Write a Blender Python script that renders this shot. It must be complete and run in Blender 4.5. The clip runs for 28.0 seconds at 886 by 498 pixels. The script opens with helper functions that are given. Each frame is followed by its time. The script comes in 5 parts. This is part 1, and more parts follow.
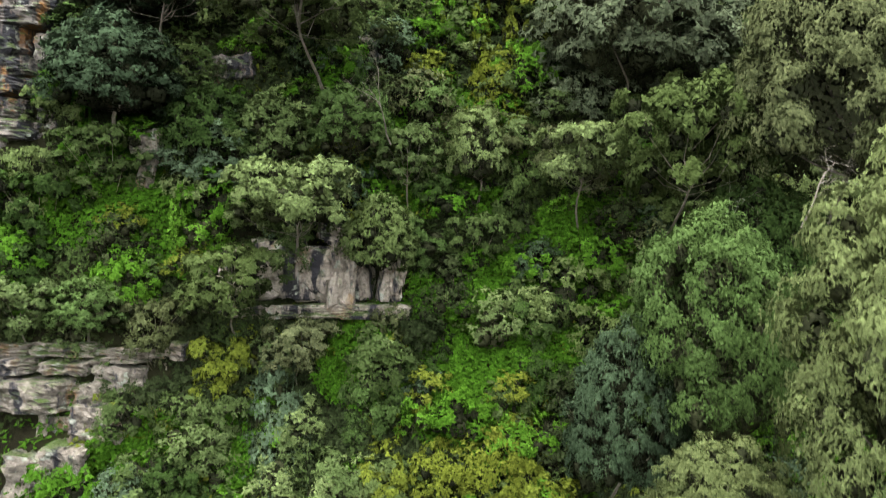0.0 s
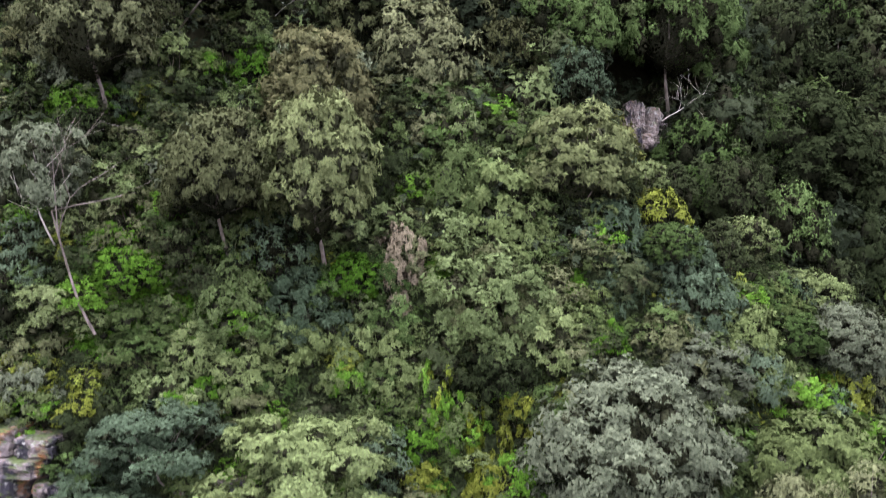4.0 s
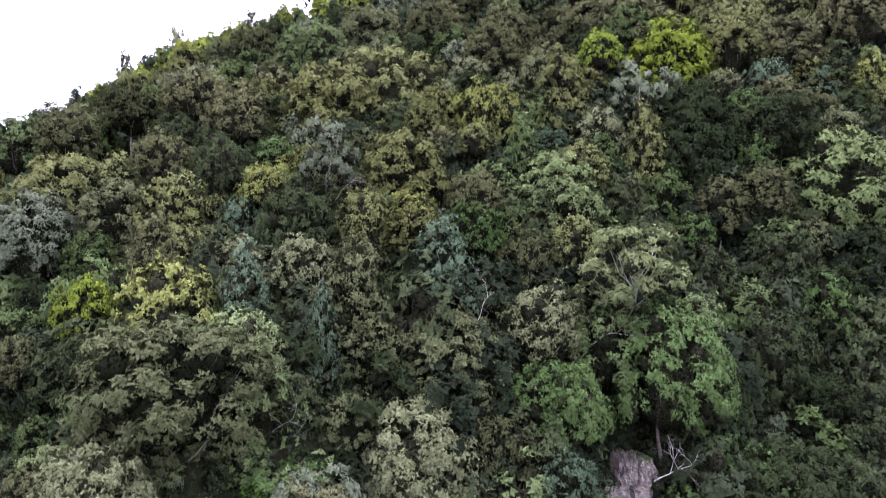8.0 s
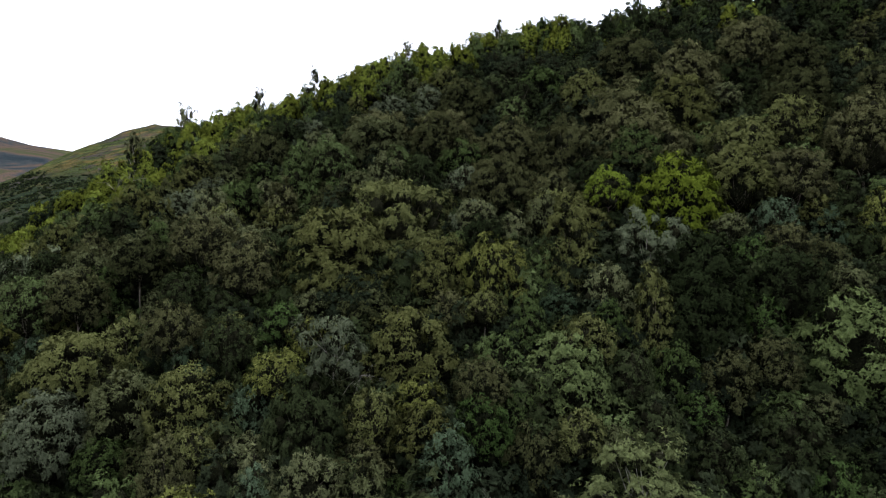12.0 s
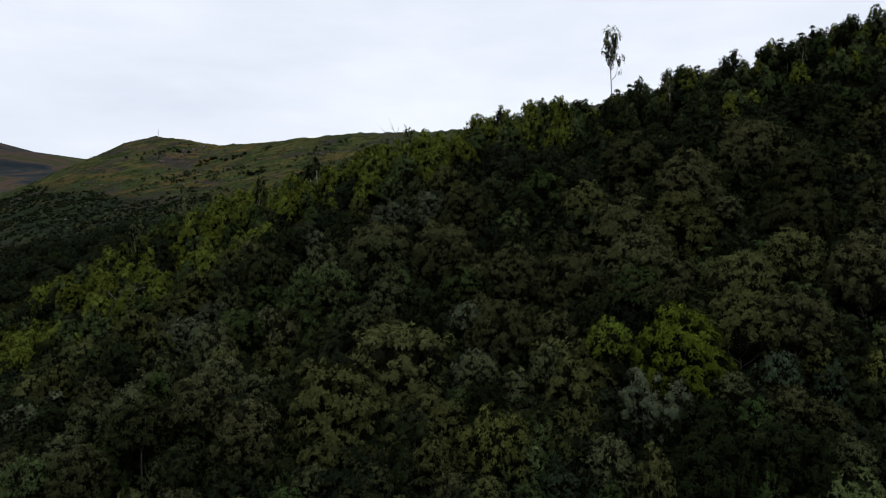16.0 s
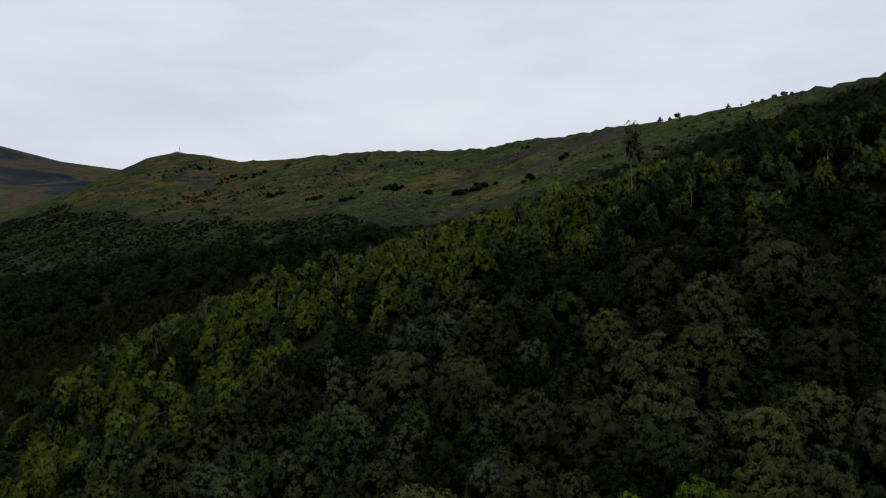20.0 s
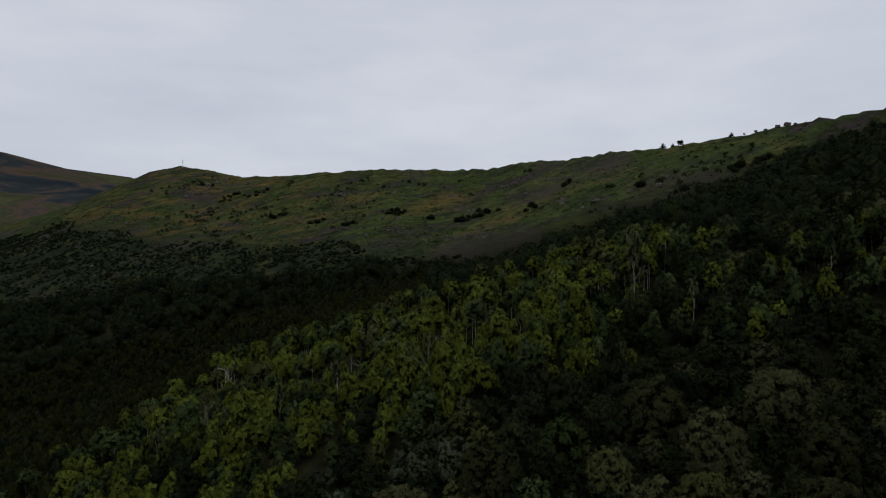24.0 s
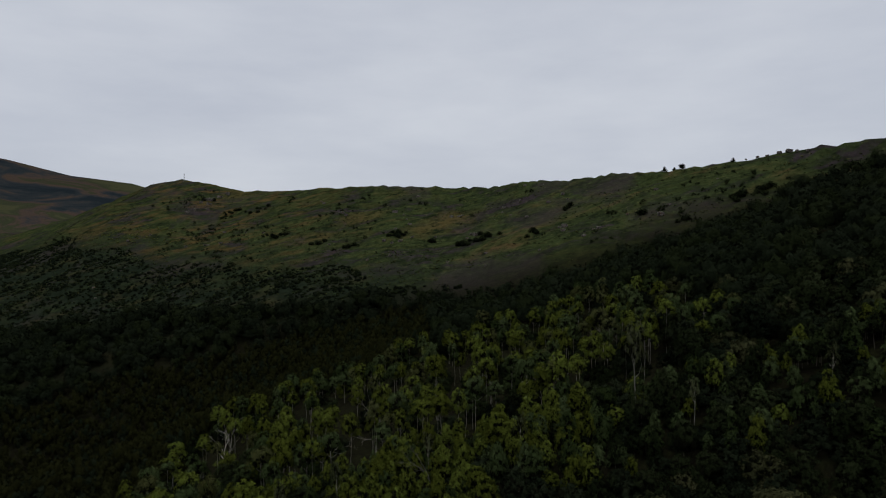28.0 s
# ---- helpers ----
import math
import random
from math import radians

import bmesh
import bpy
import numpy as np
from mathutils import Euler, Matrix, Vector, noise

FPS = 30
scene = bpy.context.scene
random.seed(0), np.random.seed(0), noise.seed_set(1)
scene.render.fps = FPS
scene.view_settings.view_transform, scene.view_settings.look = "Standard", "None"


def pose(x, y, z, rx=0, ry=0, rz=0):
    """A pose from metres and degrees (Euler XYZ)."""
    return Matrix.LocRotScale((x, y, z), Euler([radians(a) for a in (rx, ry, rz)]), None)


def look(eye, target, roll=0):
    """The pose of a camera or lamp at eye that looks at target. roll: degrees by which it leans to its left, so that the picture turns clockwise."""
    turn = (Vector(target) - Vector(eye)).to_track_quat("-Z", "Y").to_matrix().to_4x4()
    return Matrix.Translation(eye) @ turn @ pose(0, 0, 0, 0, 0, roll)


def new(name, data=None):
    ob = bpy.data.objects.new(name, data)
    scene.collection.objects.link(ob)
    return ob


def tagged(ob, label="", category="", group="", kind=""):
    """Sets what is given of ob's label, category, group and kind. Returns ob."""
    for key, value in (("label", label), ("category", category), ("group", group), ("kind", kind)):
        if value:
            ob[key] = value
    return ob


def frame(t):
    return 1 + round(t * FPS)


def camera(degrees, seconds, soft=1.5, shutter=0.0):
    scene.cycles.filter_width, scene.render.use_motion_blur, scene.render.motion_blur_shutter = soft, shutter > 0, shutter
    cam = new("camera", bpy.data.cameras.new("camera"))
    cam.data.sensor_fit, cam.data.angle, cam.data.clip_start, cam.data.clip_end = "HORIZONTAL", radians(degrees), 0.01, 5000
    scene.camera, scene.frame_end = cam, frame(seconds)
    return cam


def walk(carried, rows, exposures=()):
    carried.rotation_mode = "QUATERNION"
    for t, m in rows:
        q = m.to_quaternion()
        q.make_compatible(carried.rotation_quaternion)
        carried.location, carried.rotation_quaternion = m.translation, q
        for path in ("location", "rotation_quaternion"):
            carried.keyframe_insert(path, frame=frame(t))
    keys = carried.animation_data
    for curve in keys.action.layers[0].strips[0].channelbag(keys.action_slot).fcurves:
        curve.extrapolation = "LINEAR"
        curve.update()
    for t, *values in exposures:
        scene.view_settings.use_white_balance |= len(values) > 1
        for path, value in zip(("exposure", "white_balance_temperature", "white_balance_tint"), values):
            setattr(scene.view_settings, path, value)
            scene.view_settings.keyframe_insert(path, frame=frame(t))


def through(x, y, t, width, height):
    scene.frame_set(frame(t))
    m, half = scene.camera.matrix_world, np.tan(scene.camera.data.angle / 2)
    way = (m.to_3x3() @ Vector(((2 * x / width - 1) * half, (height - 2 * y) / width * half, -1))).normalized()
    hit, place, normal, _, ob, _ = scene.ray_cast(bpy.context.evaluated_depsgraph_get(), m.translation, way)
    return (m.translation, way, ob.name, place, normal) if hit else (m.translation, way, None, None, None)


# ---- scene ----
cam = camera(65.0, 28.0, 1.1, 0.4)
METRES, EYE, TILT, LEAN, TURN = 110.0, 12.0, 0.0, 0.0, 0.0
ROWS = [
    (0.0, 0.0, 0.0, 0.0, -0.0, 0.0, 0.0),
    (0.5, -0.0006, 0.0004, 0.0136, -0.01, -0.02, -0.04),
    (1.0, -0.0006, 0.0004, 0.0275, -0.04, -0.03, -0.1),
    (1.5, -0.0007, 0.0007, 0.0411, -0.07, 0.0, -0.15),
    (2.0, -0.0007, 0.0003, 0.0558, -0.1, 0.03, -0.19),
    (2.5, -0.0004, -0.0002, 0.0732, -0.09, 0.08, -0.25),
    (3.0, -0.0004, -0.001, 0.0938, -0.14, 0.07, -0.28),
    (3.5, -0.0004, -0.0017, 0.1142, -0.21, 0.05, -0.32),
    (4.0, 0.0009, -0.0028, 0.1366, -0.18, 0.12, -0.25),
    (4.5, 0.0012, -0.0037, 0.1603, -0.28, 0.05, -0.23),
    (6.5, 0.0022, -0.0071, 0.2549, -0.36, -0.0, -0.05),
    (7.0, 0.0027, -0.0076, 0.2775, -0.32, 0.1, 0.01),
    (7.5, 0.0027, -0.008, 0.3004, -0.27, 0.16, 0.03),
    (8.0, 0.0028, -0.0081, 0.321, -0.23, 0.17, 0.07),
    (8.5, 0.0033, -0.0085, 0.3384, -0.15, 0.2, 0.09),
    (9.0, 0.0033, -0.0085, 0.3536, -0.03, 0.24, 0.09),
    (9.5, 0.0031, -0.0086, 0.368, 0.1, 0.22, 0.09),
    (10.0, 0.0033, -0.0088, 0.3817, 0.23, 0.2, 0.1),
    (10.5, 0.0031, -0.0088, 0.3953, 0.3, 0.23, 0.11),
    (11.0, 0.0031, -0.0088, 0.4082, 0.37, 0.26, 0.14),
    (11.5, 0.0031, -0.009, 0.4217, 0.38, 0.29, 0.16),
    (12.0, 0.0034, -0.009, 0.4341, 0.39, 0.31, 0.15),
    (12.5, 0.0033, -0.009, 0.4469, 0.42, 0.31, 0.16),
    (14.5, 0.0027, -0.0094, 0.5046, 0.38, 0.24, 0.06),
    (15.0, 0.0024, -0.0088, 0.5227, 0.39, 0.3, 0.07),
    (15.5, 0.0028, -0.0089, 0.5417, 0.42, 0.29, 0.15),
    (16.0, 0.0032, -0.0086, 0.5602, 0.48, 0.3, 0.26),
    (16.5, 0.0037, -0.0088, 0.5785, 0.6, 0.25, 0.33),
    (17.0, 0.0036, -0.0089, 0.5957, 0.79, 0.28, 0.39),
    (17.5, 0.0026, -0.0095, 0.6139, 0.99, 0.3, 0.42),
    (18.0, 0.0021, -0.0088, 0.6315, 1.18, 0.33, 0.35),
    (18.5, 0.003, -0.0086, 0.6498, 1.4, 0.36, 0.35),
    (19.0, 0.0035, -0.0087, 0.6675, 1.64, 0.37, 0.36),
    (19.5, 0.0033, -0.008, 0.6857, 1.82, 0.41, 0.34),
    (20.0, 0.0035, -0.0069, 0.7035, 2.02, 0.43, 0.31),
    (20.5, 0.0032, -0.0074, 0.7219, 2.17, 0.46, 0.25),
    (21.0, 0.0028, -0.0066, 0.7392, 2.22, 0.49, 0.16),
    (21.5, 0.0034, -0.0068, 0.7568, 2.25, 0.51, 0.08),
    (22.0, 0.0038, -0.0075, 0.7771, 2.22, 0.5, 0.07),
    (22.5, 0.0039, -0.0067, 0.7965, 2.2, 0.5, 0.03),
    (24.5, 0.0051, -0.006, 0.8731, 2.22, 0.58, 0.1),
    (25.0, 0.0056, -0.0056, 0.891, 2.24, 0.6, 0.11),
    (25.5, 0.0066, -0.0046, 0.9092, 2.28, 0.62, 0.13),
    (26.0, 0.0068, -0.0042, 0.928, 2.27, 0.61, 0.14),
    (26.5, 0.0072, -0.0041, 0.9456, 2.26, 0.6, 0.11),
    (27.0, 0.0074, -0.0043, 0.9635, 2.28, 0.59, 0.11),
    (27.5, 0.0078, -0.0028, 0.9811, 2.37, 0.6, 0.11),
    (28.0, 0.008, -0.003, 0.9993, 2.35, 0.57, 0.12),
]
LIFT = [(0.0, 3.58, 7050, 2), (2.0, 3.59, 6550, 19), (4.0, 3.52, 6200, 29), (6.5, 3.53, 5850, 31), (8.0, 3.38, 5800, 37), (10.0, 2.58, 5950, 27), (11.0, 2.16, 6150, 22), (12.0, 1.62, 6400, 13), (14.5, 0.7, 6500, 10), (16.0, 0.24, 6500, 10), (18.0, 0.11, 6500, 10), (20.0, -0.05, 6500, 10), (22.0, -0.2, 6500, 10), (25.0, -0.34, 6500, 10), (28.0, -0.4, 6500, 10)]
walk(cam, [(t, pose(0, 0, EYE, TILT, LEAN, TURN) @ pose(METRES * x, METRES * y, METRES * z, 90 + pitch, roll, yaw)) for t, x, y, z, yaw, pitch, roll in ROWS], LIFT)

# ---- overcast daylight ----
SUN_HIGH, SUN_TURN = 76.0, 215.0
world = bpy.data.worlds.new("overcast_sky")
scene.world = world
world.use_nodes = True
wn, wl = world.node_tree.nodes, world.node_tree.links
sky = wn.new("ShaderNodeTexSky")
sky.sky_type, sky.sun_disc = "NISHITA", False
sky.sun_elevation, sky.sun_rotation = radians(SUN_HIGH), radians(SUN_TURN)
sky_dim = wn.new("ShaderNodeVectorMath")
sky_dim.operation = "SCALE"
sky_dim.inputs["Scale"].default_value = 0.09
wl.new(sky.outputs["Color"], sky_dim.inputs[0])
where = wn.new("ShaderNodeTexCoord")
squash = wn.new("ShaderNodeMapping")
squash.inputs["Scale"].default_value = (1.0, 1.0, 3.6)
wl.new(where.outputs["Generated"], squash.inputs["Vector"])
cloud = wn.new("ShaderNodeTexNoise")
cloud.inputs["Scale"].default_value = 2.3
cloud.inputs["Detail"].default_value = 6.0
cloud.inputs["Roughness"].default_value = 0.52
wl.new(squash.outputs["Vector"], cloud.inputs["Vector"])
ramp = wn.new("ShaderNodeValToRGB")
ramp.color_ramp.elements[0].position, ramp.color_ramp.elements[0].color = 0.33, (0.655, 0.70, 0.805, 1)
ramp.color_ramp.elements[1].position, ramp.color_ramp.elements[1].color = 0.66, (0.825, 0.865, 0.945, 1)
wl.new(cloud.outputs["Fac"], ramp.inputs["Fac"])
# the cloud layer glows more towards the zenith
up = wn.new("ShaderNodeSeparateXYZ")
wl.new(where.outputs["Generated"], up.inputs["Vector"])
zenith = wn.new("ShaderNodeMapRange")
zenith.interpolation_type = "SMOOTHSTEP"
zenith.inputs["From Min"].default_value, zenith.inputs["From Max"].default_value = 0.35, 0.95
zenith.inputs["To Min"].default_value, zenith.inputs["To Max"].default_value = 1.0, 2.1
wl.new(up.outputs["Z"], zenith.inputs["Value"])
glow = wn.new("ShaderNodeVectorMath")
glow.operation = "SCALE"
wl.new(ramp.outputs["Color"], glow.inputs[0])
wl.new(zenith.outputs["Result"], glow.inputs["Scale"])
cover = wn.new("ShaderNodeMixRGB")
cover.inputs["Fac"].default_value = 0.9
wl.new(sky_dim.outputs["Vector"], cover.inputs["Color1"])
wl.new(glow.outputs["Vector"], cover.inputs["Color2"])
wl.new(cover.outputs["Color"], wn["Background"].inputs["Color"])
wn["Background"].inputs["Strength"].default_value = 1.0

sun = new("sun", bpy.data.lights.new("sun", "SUN"))
sun.data.energy, sun.data.angle, sun.data.color = 0.5, radians(25), (1.0, 0.96, 0.9)
sun.matrix_world = look((0, 0, 0), (-math.sin(radians(SUN_TURN)) * math.cos(radians(SUN_HIGH)), -math.cos(radians(SUN_TURN)) * math.cos(radians(SUN_HIGH)), -math.sin(radians(SUN_HIGH))))

# ---- materials ----


class Nodes:
    """A node material, built up input by input."""

    def __init__(self, name, rough=0.7, gloss=0.3):
        self.mat = bpy.data.materials.new(name)
        self.mat.use_nodes = True
        self.n, self.l = self.mat.node_tree.nodes, self.mat.node_tree.links
        self.p = self.n["Principled BSDF"]
        self.p.inputs["Roughness"].default_value = rough
        self.p.inputs["Specular IOR Level"].default_value = gloss
        self.pos = self.n.new("ShaderNodeNewGeometry")

    def noise(self, scale, detail=4.0, stretch=None, rough=0.55, distort=0.0):
        t = self.n.new("ShaderNodeTexNoise")
        t.inputs["Scale"].default_value, t.inputs["Detail"].default_value = scale, detail
        t.inputs["Roughness"].default_value, t.inputs["Distortion"].default_value = rough, distort
        v = self.pos.outputs["Position"]
        if stretch:
            m = self.n.new("ShaderNodeMapping")
            m.inputs["Scale"].default_value = stretch
            self.l.new(v, m.inputs["Vector"])
            v = m.outputs["Vector"]
        self.l.new(v, t.inputs["Vector"])
        return t.outputs["Fac"]

    def ramp(self, fac, *stops):
        r = self.n.new("ShaderNodeValToRGB")
        e = r.color_ramp.elements
        while len(e) < len(stops):
            e.new(0.5)
        for k, (at, c) in zip(e, stops):
            k.position = at
            k.color = (*c, 1) if len(c) == 3 else c
        self.l.new(fac, r.inputs["Fac"])
        return r.outputs["Color"]

    def mix(self, fac, a, b, how="MIX"):
        m = self.n.new("ShaderNodeMixRGB")
        m.blend_type = how
        for key, v in (("Fac", fac), ("Color1", a), ("Color2", b)):
            if isinstance(v, (int, float)):
                m.inputs[key].default_value = v if key == "Fac" else (v, v, v, 1)
            elif isinstance(v, tuple):
                m.inputs[key].default_value = (*v, 1)
            else:
                self.l.new(v, m.inputs[key])
        return m.outputs["Color"]

    def span(self, fac, low, high, a=0.0, b=1.0):
        m = self.n.new("ShaderNodeMapRange")
        m.inputs["From Min"].default_value, m.inputs["From Max"].default_value = low, high
        m.inputs["To Min"].default_value, m.inputs["To Max"].default_value = a, b
        self.l.new(fac, m.inputs["Value"])
        return m.outputs["Result"]

    def colour(self, c):
        self.l.new(c, self.p.inputs["Base Color"])
        return self

    def bump(self, fac, strength=0.5, depth=0.1):
        b = self.n.new("ShaderNodeBump")
        b.inputs["Strength"].default_value, b.inputs["Distance"].default_value = strength, depth
        self.l.new(fac, b.inputs["Height"])
        self.l.new(b.outputs["Normal"], self.p.inputs["Normal"])
        return self


def leaf_material(name, base, tint, through=0.12, grain=13.0):
    """Sprays of small leaves with gaps between them: a base colour that strays towards tint from tree to tree and from leaf to leaf; some light passes through."""
    k = Nodes(name, 0.8, 0.0)
    info = k.n.new("ShaderNodeObjectInfo")
    c = k.mix(k.span(info.outputs["Random"], 0, 1, 0.0, 1.0), base, tint)
    c = k.mix(1.0, c, k.span(info.outputs["Random"], 0.1, 0.9, 0.64, 1.34), "MULTIPLY")
    c = k.mix(k.span(k.noise(1.7, 4), 0.38, 0.62, 0.0, 0.6), c, tuple(0.62 * b + 0.1 * t for b, t in zip(base, tint)))
    bend = k.n.new("ShaderNodeTexNoise")
    bend.inputs["Scale"].default_value, bend.inputs["Detail"].default_value = 6.0, 2.0
    k.l.new(k.pos.outputs["Position"], bend.inputs["Vector"])
    push = k.n.new("ShaderNodeVectorMath")
    push.operation = "MULTIPLY_ADD"
    push.inputs[1].default_value = (0.16, 0.16, 0.16)
    k.l.new(bend.outputs["Color"], push.inputs[0])
    k.l.new(k.pos.outputs["Position"], push.inputs[2])
    cells = k.n.new("ShaderNodeTexVoronoi")
    cells.inputs["Scale"].default_value = grain
    k.l.new(push.outputs["Vector"], cells.inputs["Vector"])
    split = k.n.new("ShaderNodeSeparateColor")
    k.l.new(cells.outputs["Color"], split.inputs["Color"])
    c = k.mix(1.0, c, k.span(split.outputs["Red"], 0, 1, 0.74, 1.28), "MULTIPLY")
    c = k.mix(1.0, c, k.span(k.pos.outputs["Random Per Island"], 0, 1, 0.78, 1.24), "MULTIPLY")
    k.colour(c).bump(k.span(cells.outputs["Distance"], 0.0, 0.6, 1.0, 0.0), 0.35, 0.04)
    t = k.n.new("ShaderNodeBsdfTranslucent")
    k.l.new(c, t.inputs["Color"])
    m = k.n.new("ShaderNodeMixShader")
    m.inputs["Fac"].default_value = through
    k.l.new(k.p.outputs["BSDF"], m.inputs[1])
    k.l.new(t.outputs["BSDF"], m.inputs[2])
    gap = k.n.new("ShaderNodeBsdfTransparent")
    leaf = k.n.new("ShaderNodeMath")
    leaf.operation = "LESS_THAN"
    leaf.inputs[1].default_value = 0.62
    k.l.new(cells.outputs["Distance"], leaf.inputs[0])
    cut = k.n.new("ShaderNodeMixShader")
    k.l.new(leaf.outputs["Value"], cut.inputs["Fac"])
    k.l.new(gap.outputs["BSDF"], cut.inputs[1])
    k.l.new(m.outputs["Shader"], cut.inputs[2])
    k.l.new(cut.outputs["Shader"], k.n["Material Output"].inputs["Surface"])
    return k.mat


LEAF = {
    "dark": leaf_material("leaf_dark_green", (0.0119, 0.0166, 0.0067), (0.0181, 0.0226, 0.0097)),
    "green": leaf_material("leaf_green", (0.0297, 0.0440, 0.0138), (0.0396, 0.0517, 0.0198)),
    "soft": leaf_material("leaf_soft_green", (0.0470, 0.0640, 0.0200), (0.0590, 0.0740, 0.0290), 0.14, 16.0),
    "grey": leaf_material("leaf_grey_green", (0.0480, 0.0560, 0.0330), (0.0420, 0.0500, 0.0280)),
    "sage": leaf_material("leaf_sage", (0.0430, 0.0490, 0.0204), (0.0490, 0.0530, 0.0252)),
    "olive": leaf_material("leaf_olive", (0.0550, 0.0580, 0.0190), (0.0452, 0.0499, 0.0177)),
    "yellow": leaf_material("leaf_yellow_green", (0.0655, 0.0703, 0.0181), (0.0578, 0.0644, 0.0173)),
    "lime": leaf_material("leaf_lime", (0.0663, 0.0851, 0.0101), (0.0569, 0.0776, 0.0107)),
    "bright": leaf_material("leaf_bright_green", (0.0271, 0.0651, 0.0065), (0.0368, 0.0756, 0.0095), 0.14, 16.0),
    "teal": leaf_material("leaf_blue_green", (0.0270, 0.0410, 0.0220), (0.0330, 0.0460, 0.0260)),
    "brown": leaf_material("leaf_dull_brown_green", (0.0277, 0.0311, 0.0128), (0.0389, 0.0385, 0.0167)),
    "gum": leaf_material("leaf_gum_green", (0.0710, 0.0823, 0.0126), (0.0566, 0.0719, 0.0126)),
    "pale": leaf_material("leaf_pale_olive", (0.0570, 0.0660, 0.0260), (0.0500, 0.0600, 0.0230), 0.14, 30.0),
    "leafy": leaf_material("leaf_deep_green", (0.0230, 0.0390, 0.0110), (0.0310, 0.0470, 0.0150), 0.14, 16.0),
    # foliage blackened to carry the shade between and below crowns
    "wood_shade": leaf_material("leaf_blackish_shade", (0.0090, 0.0127, 0.0071), (0.0142, 0.0179, 0.0090)),
    "spur": leaf_material("leaf_dull_dark_olive", (0.0130, 0.0143, 0.0048), (0.0174, 0.0174, 0.0058)),
    "dry": leaf_material("leaf_dry_tan", (0.1046, 0.0881, 0.0553), (0.0896, 0.0762, 0.0493)),
}
# near-black twig cores, coloured for the shade inside crowns; darkest in forest kinds
TWIG_SHADE = leaf_material("inner_twig_shade", (0.011, 0.012, 0.007), (0.017, 0.018, 0.009), 0.0, 9.0)
DEEP_TWIG_SHADE = leaf_material("deep_twig_shade", (0.005, 0.006, 0.003), (0.009, 0.009, 0.005), 0.0, 9.0)


def bark_material(name, dark, pale):
    k = Nodes(name, 0.85, 0.2)
    streak = k.noise(2.2, 5, (3.0, 3.0, 0.5))
    c = k.ramp(streak, (0.3, dark), (0.7, pale))
    k.colour(c).bump(streak, 0.5, 0.04)
    return k.mat


BARK = {
    "brown": bark_material("bark_grey_brown", (0.030, 0.024, 0.018), (0.095, 0.080, 0.062)),
    "pale": bark_material("bark_pale", (0.12, 0.105, 0.085), (0.32, 0.29, 0.25)),
    "grey": bark_material("bark_lichen_grey", (0.045, 0.042, 0.033), (0.15, 0.142, 0.115)),
}


def rock_material(name, pale, mid, rust, stain, moss):
    """Weathered sandstone: pale faces, rust, dark water stains that run down, lichen spots and moss on the ledges."""
    k = Nodes(name, 0.88, 0.2)
    info = k.n.new("ShaderNodeObjectInfo")
    grain = k.noise(9.0, 8, None, 0.65)
    c = k.ramp(k.noise(1.3, 7, (1, 1, 1.6), 0.62, 0.8), (0.34, tuple(0.35 * v for v in mid)), (0.44, mid), (0.54, pale), (0.63, mid), (0.70, rust))
    c = k.mix(k.span(info.outputs["Random"], 0, 1, 0.0, 0.5), c, tuple(0.8 * v for v in pale))
    c = k.mix(k.span(k.noise(0.9, 5, (1, 1, 0.7), 0.6), 0.60 - 0.10 * moss, 0.68 - 0.10 * moss), c, rust)
    c = k.mix(k.span(k.noise(0.9, 6, (2.0, 2.0, 0.4), 0.6), 0.56 - 0.2 * stain, 0.63 - 0.2 * stain), c, (0.016, 0.014, 0.018))
    c = k.mix(k.span(k.noise(3.2, 6), 0.59, 0.67), c, (0.20, 0.20, 0.17))
    turned = k.n.new("ShaderNodeSeparateXYZ")
    k.l.new(k.pos.outputs["Normal"], turned.inputs["Vector"])
    ledge = k.mix(1.0, k.span(turned.outputs["Z"], 0.35, 0.8), k.span(k.noise(1.6, 5), 0.42, 0.56), "MULTIPLY")
    c = k.mix(ledge, c, (0.034, 0.050, 0.010))
    c = k.mix(1.0, c, k.span(grain, 0.2, 0.8, 0.55, 1.2), "MULTIPLY")
    k.colour(c).bump(k.mix(0.5, grain, k.noise(3.0, 8, (1, 1, 3.2), 0.7)), 1.0, 0.25)
    return k.mat


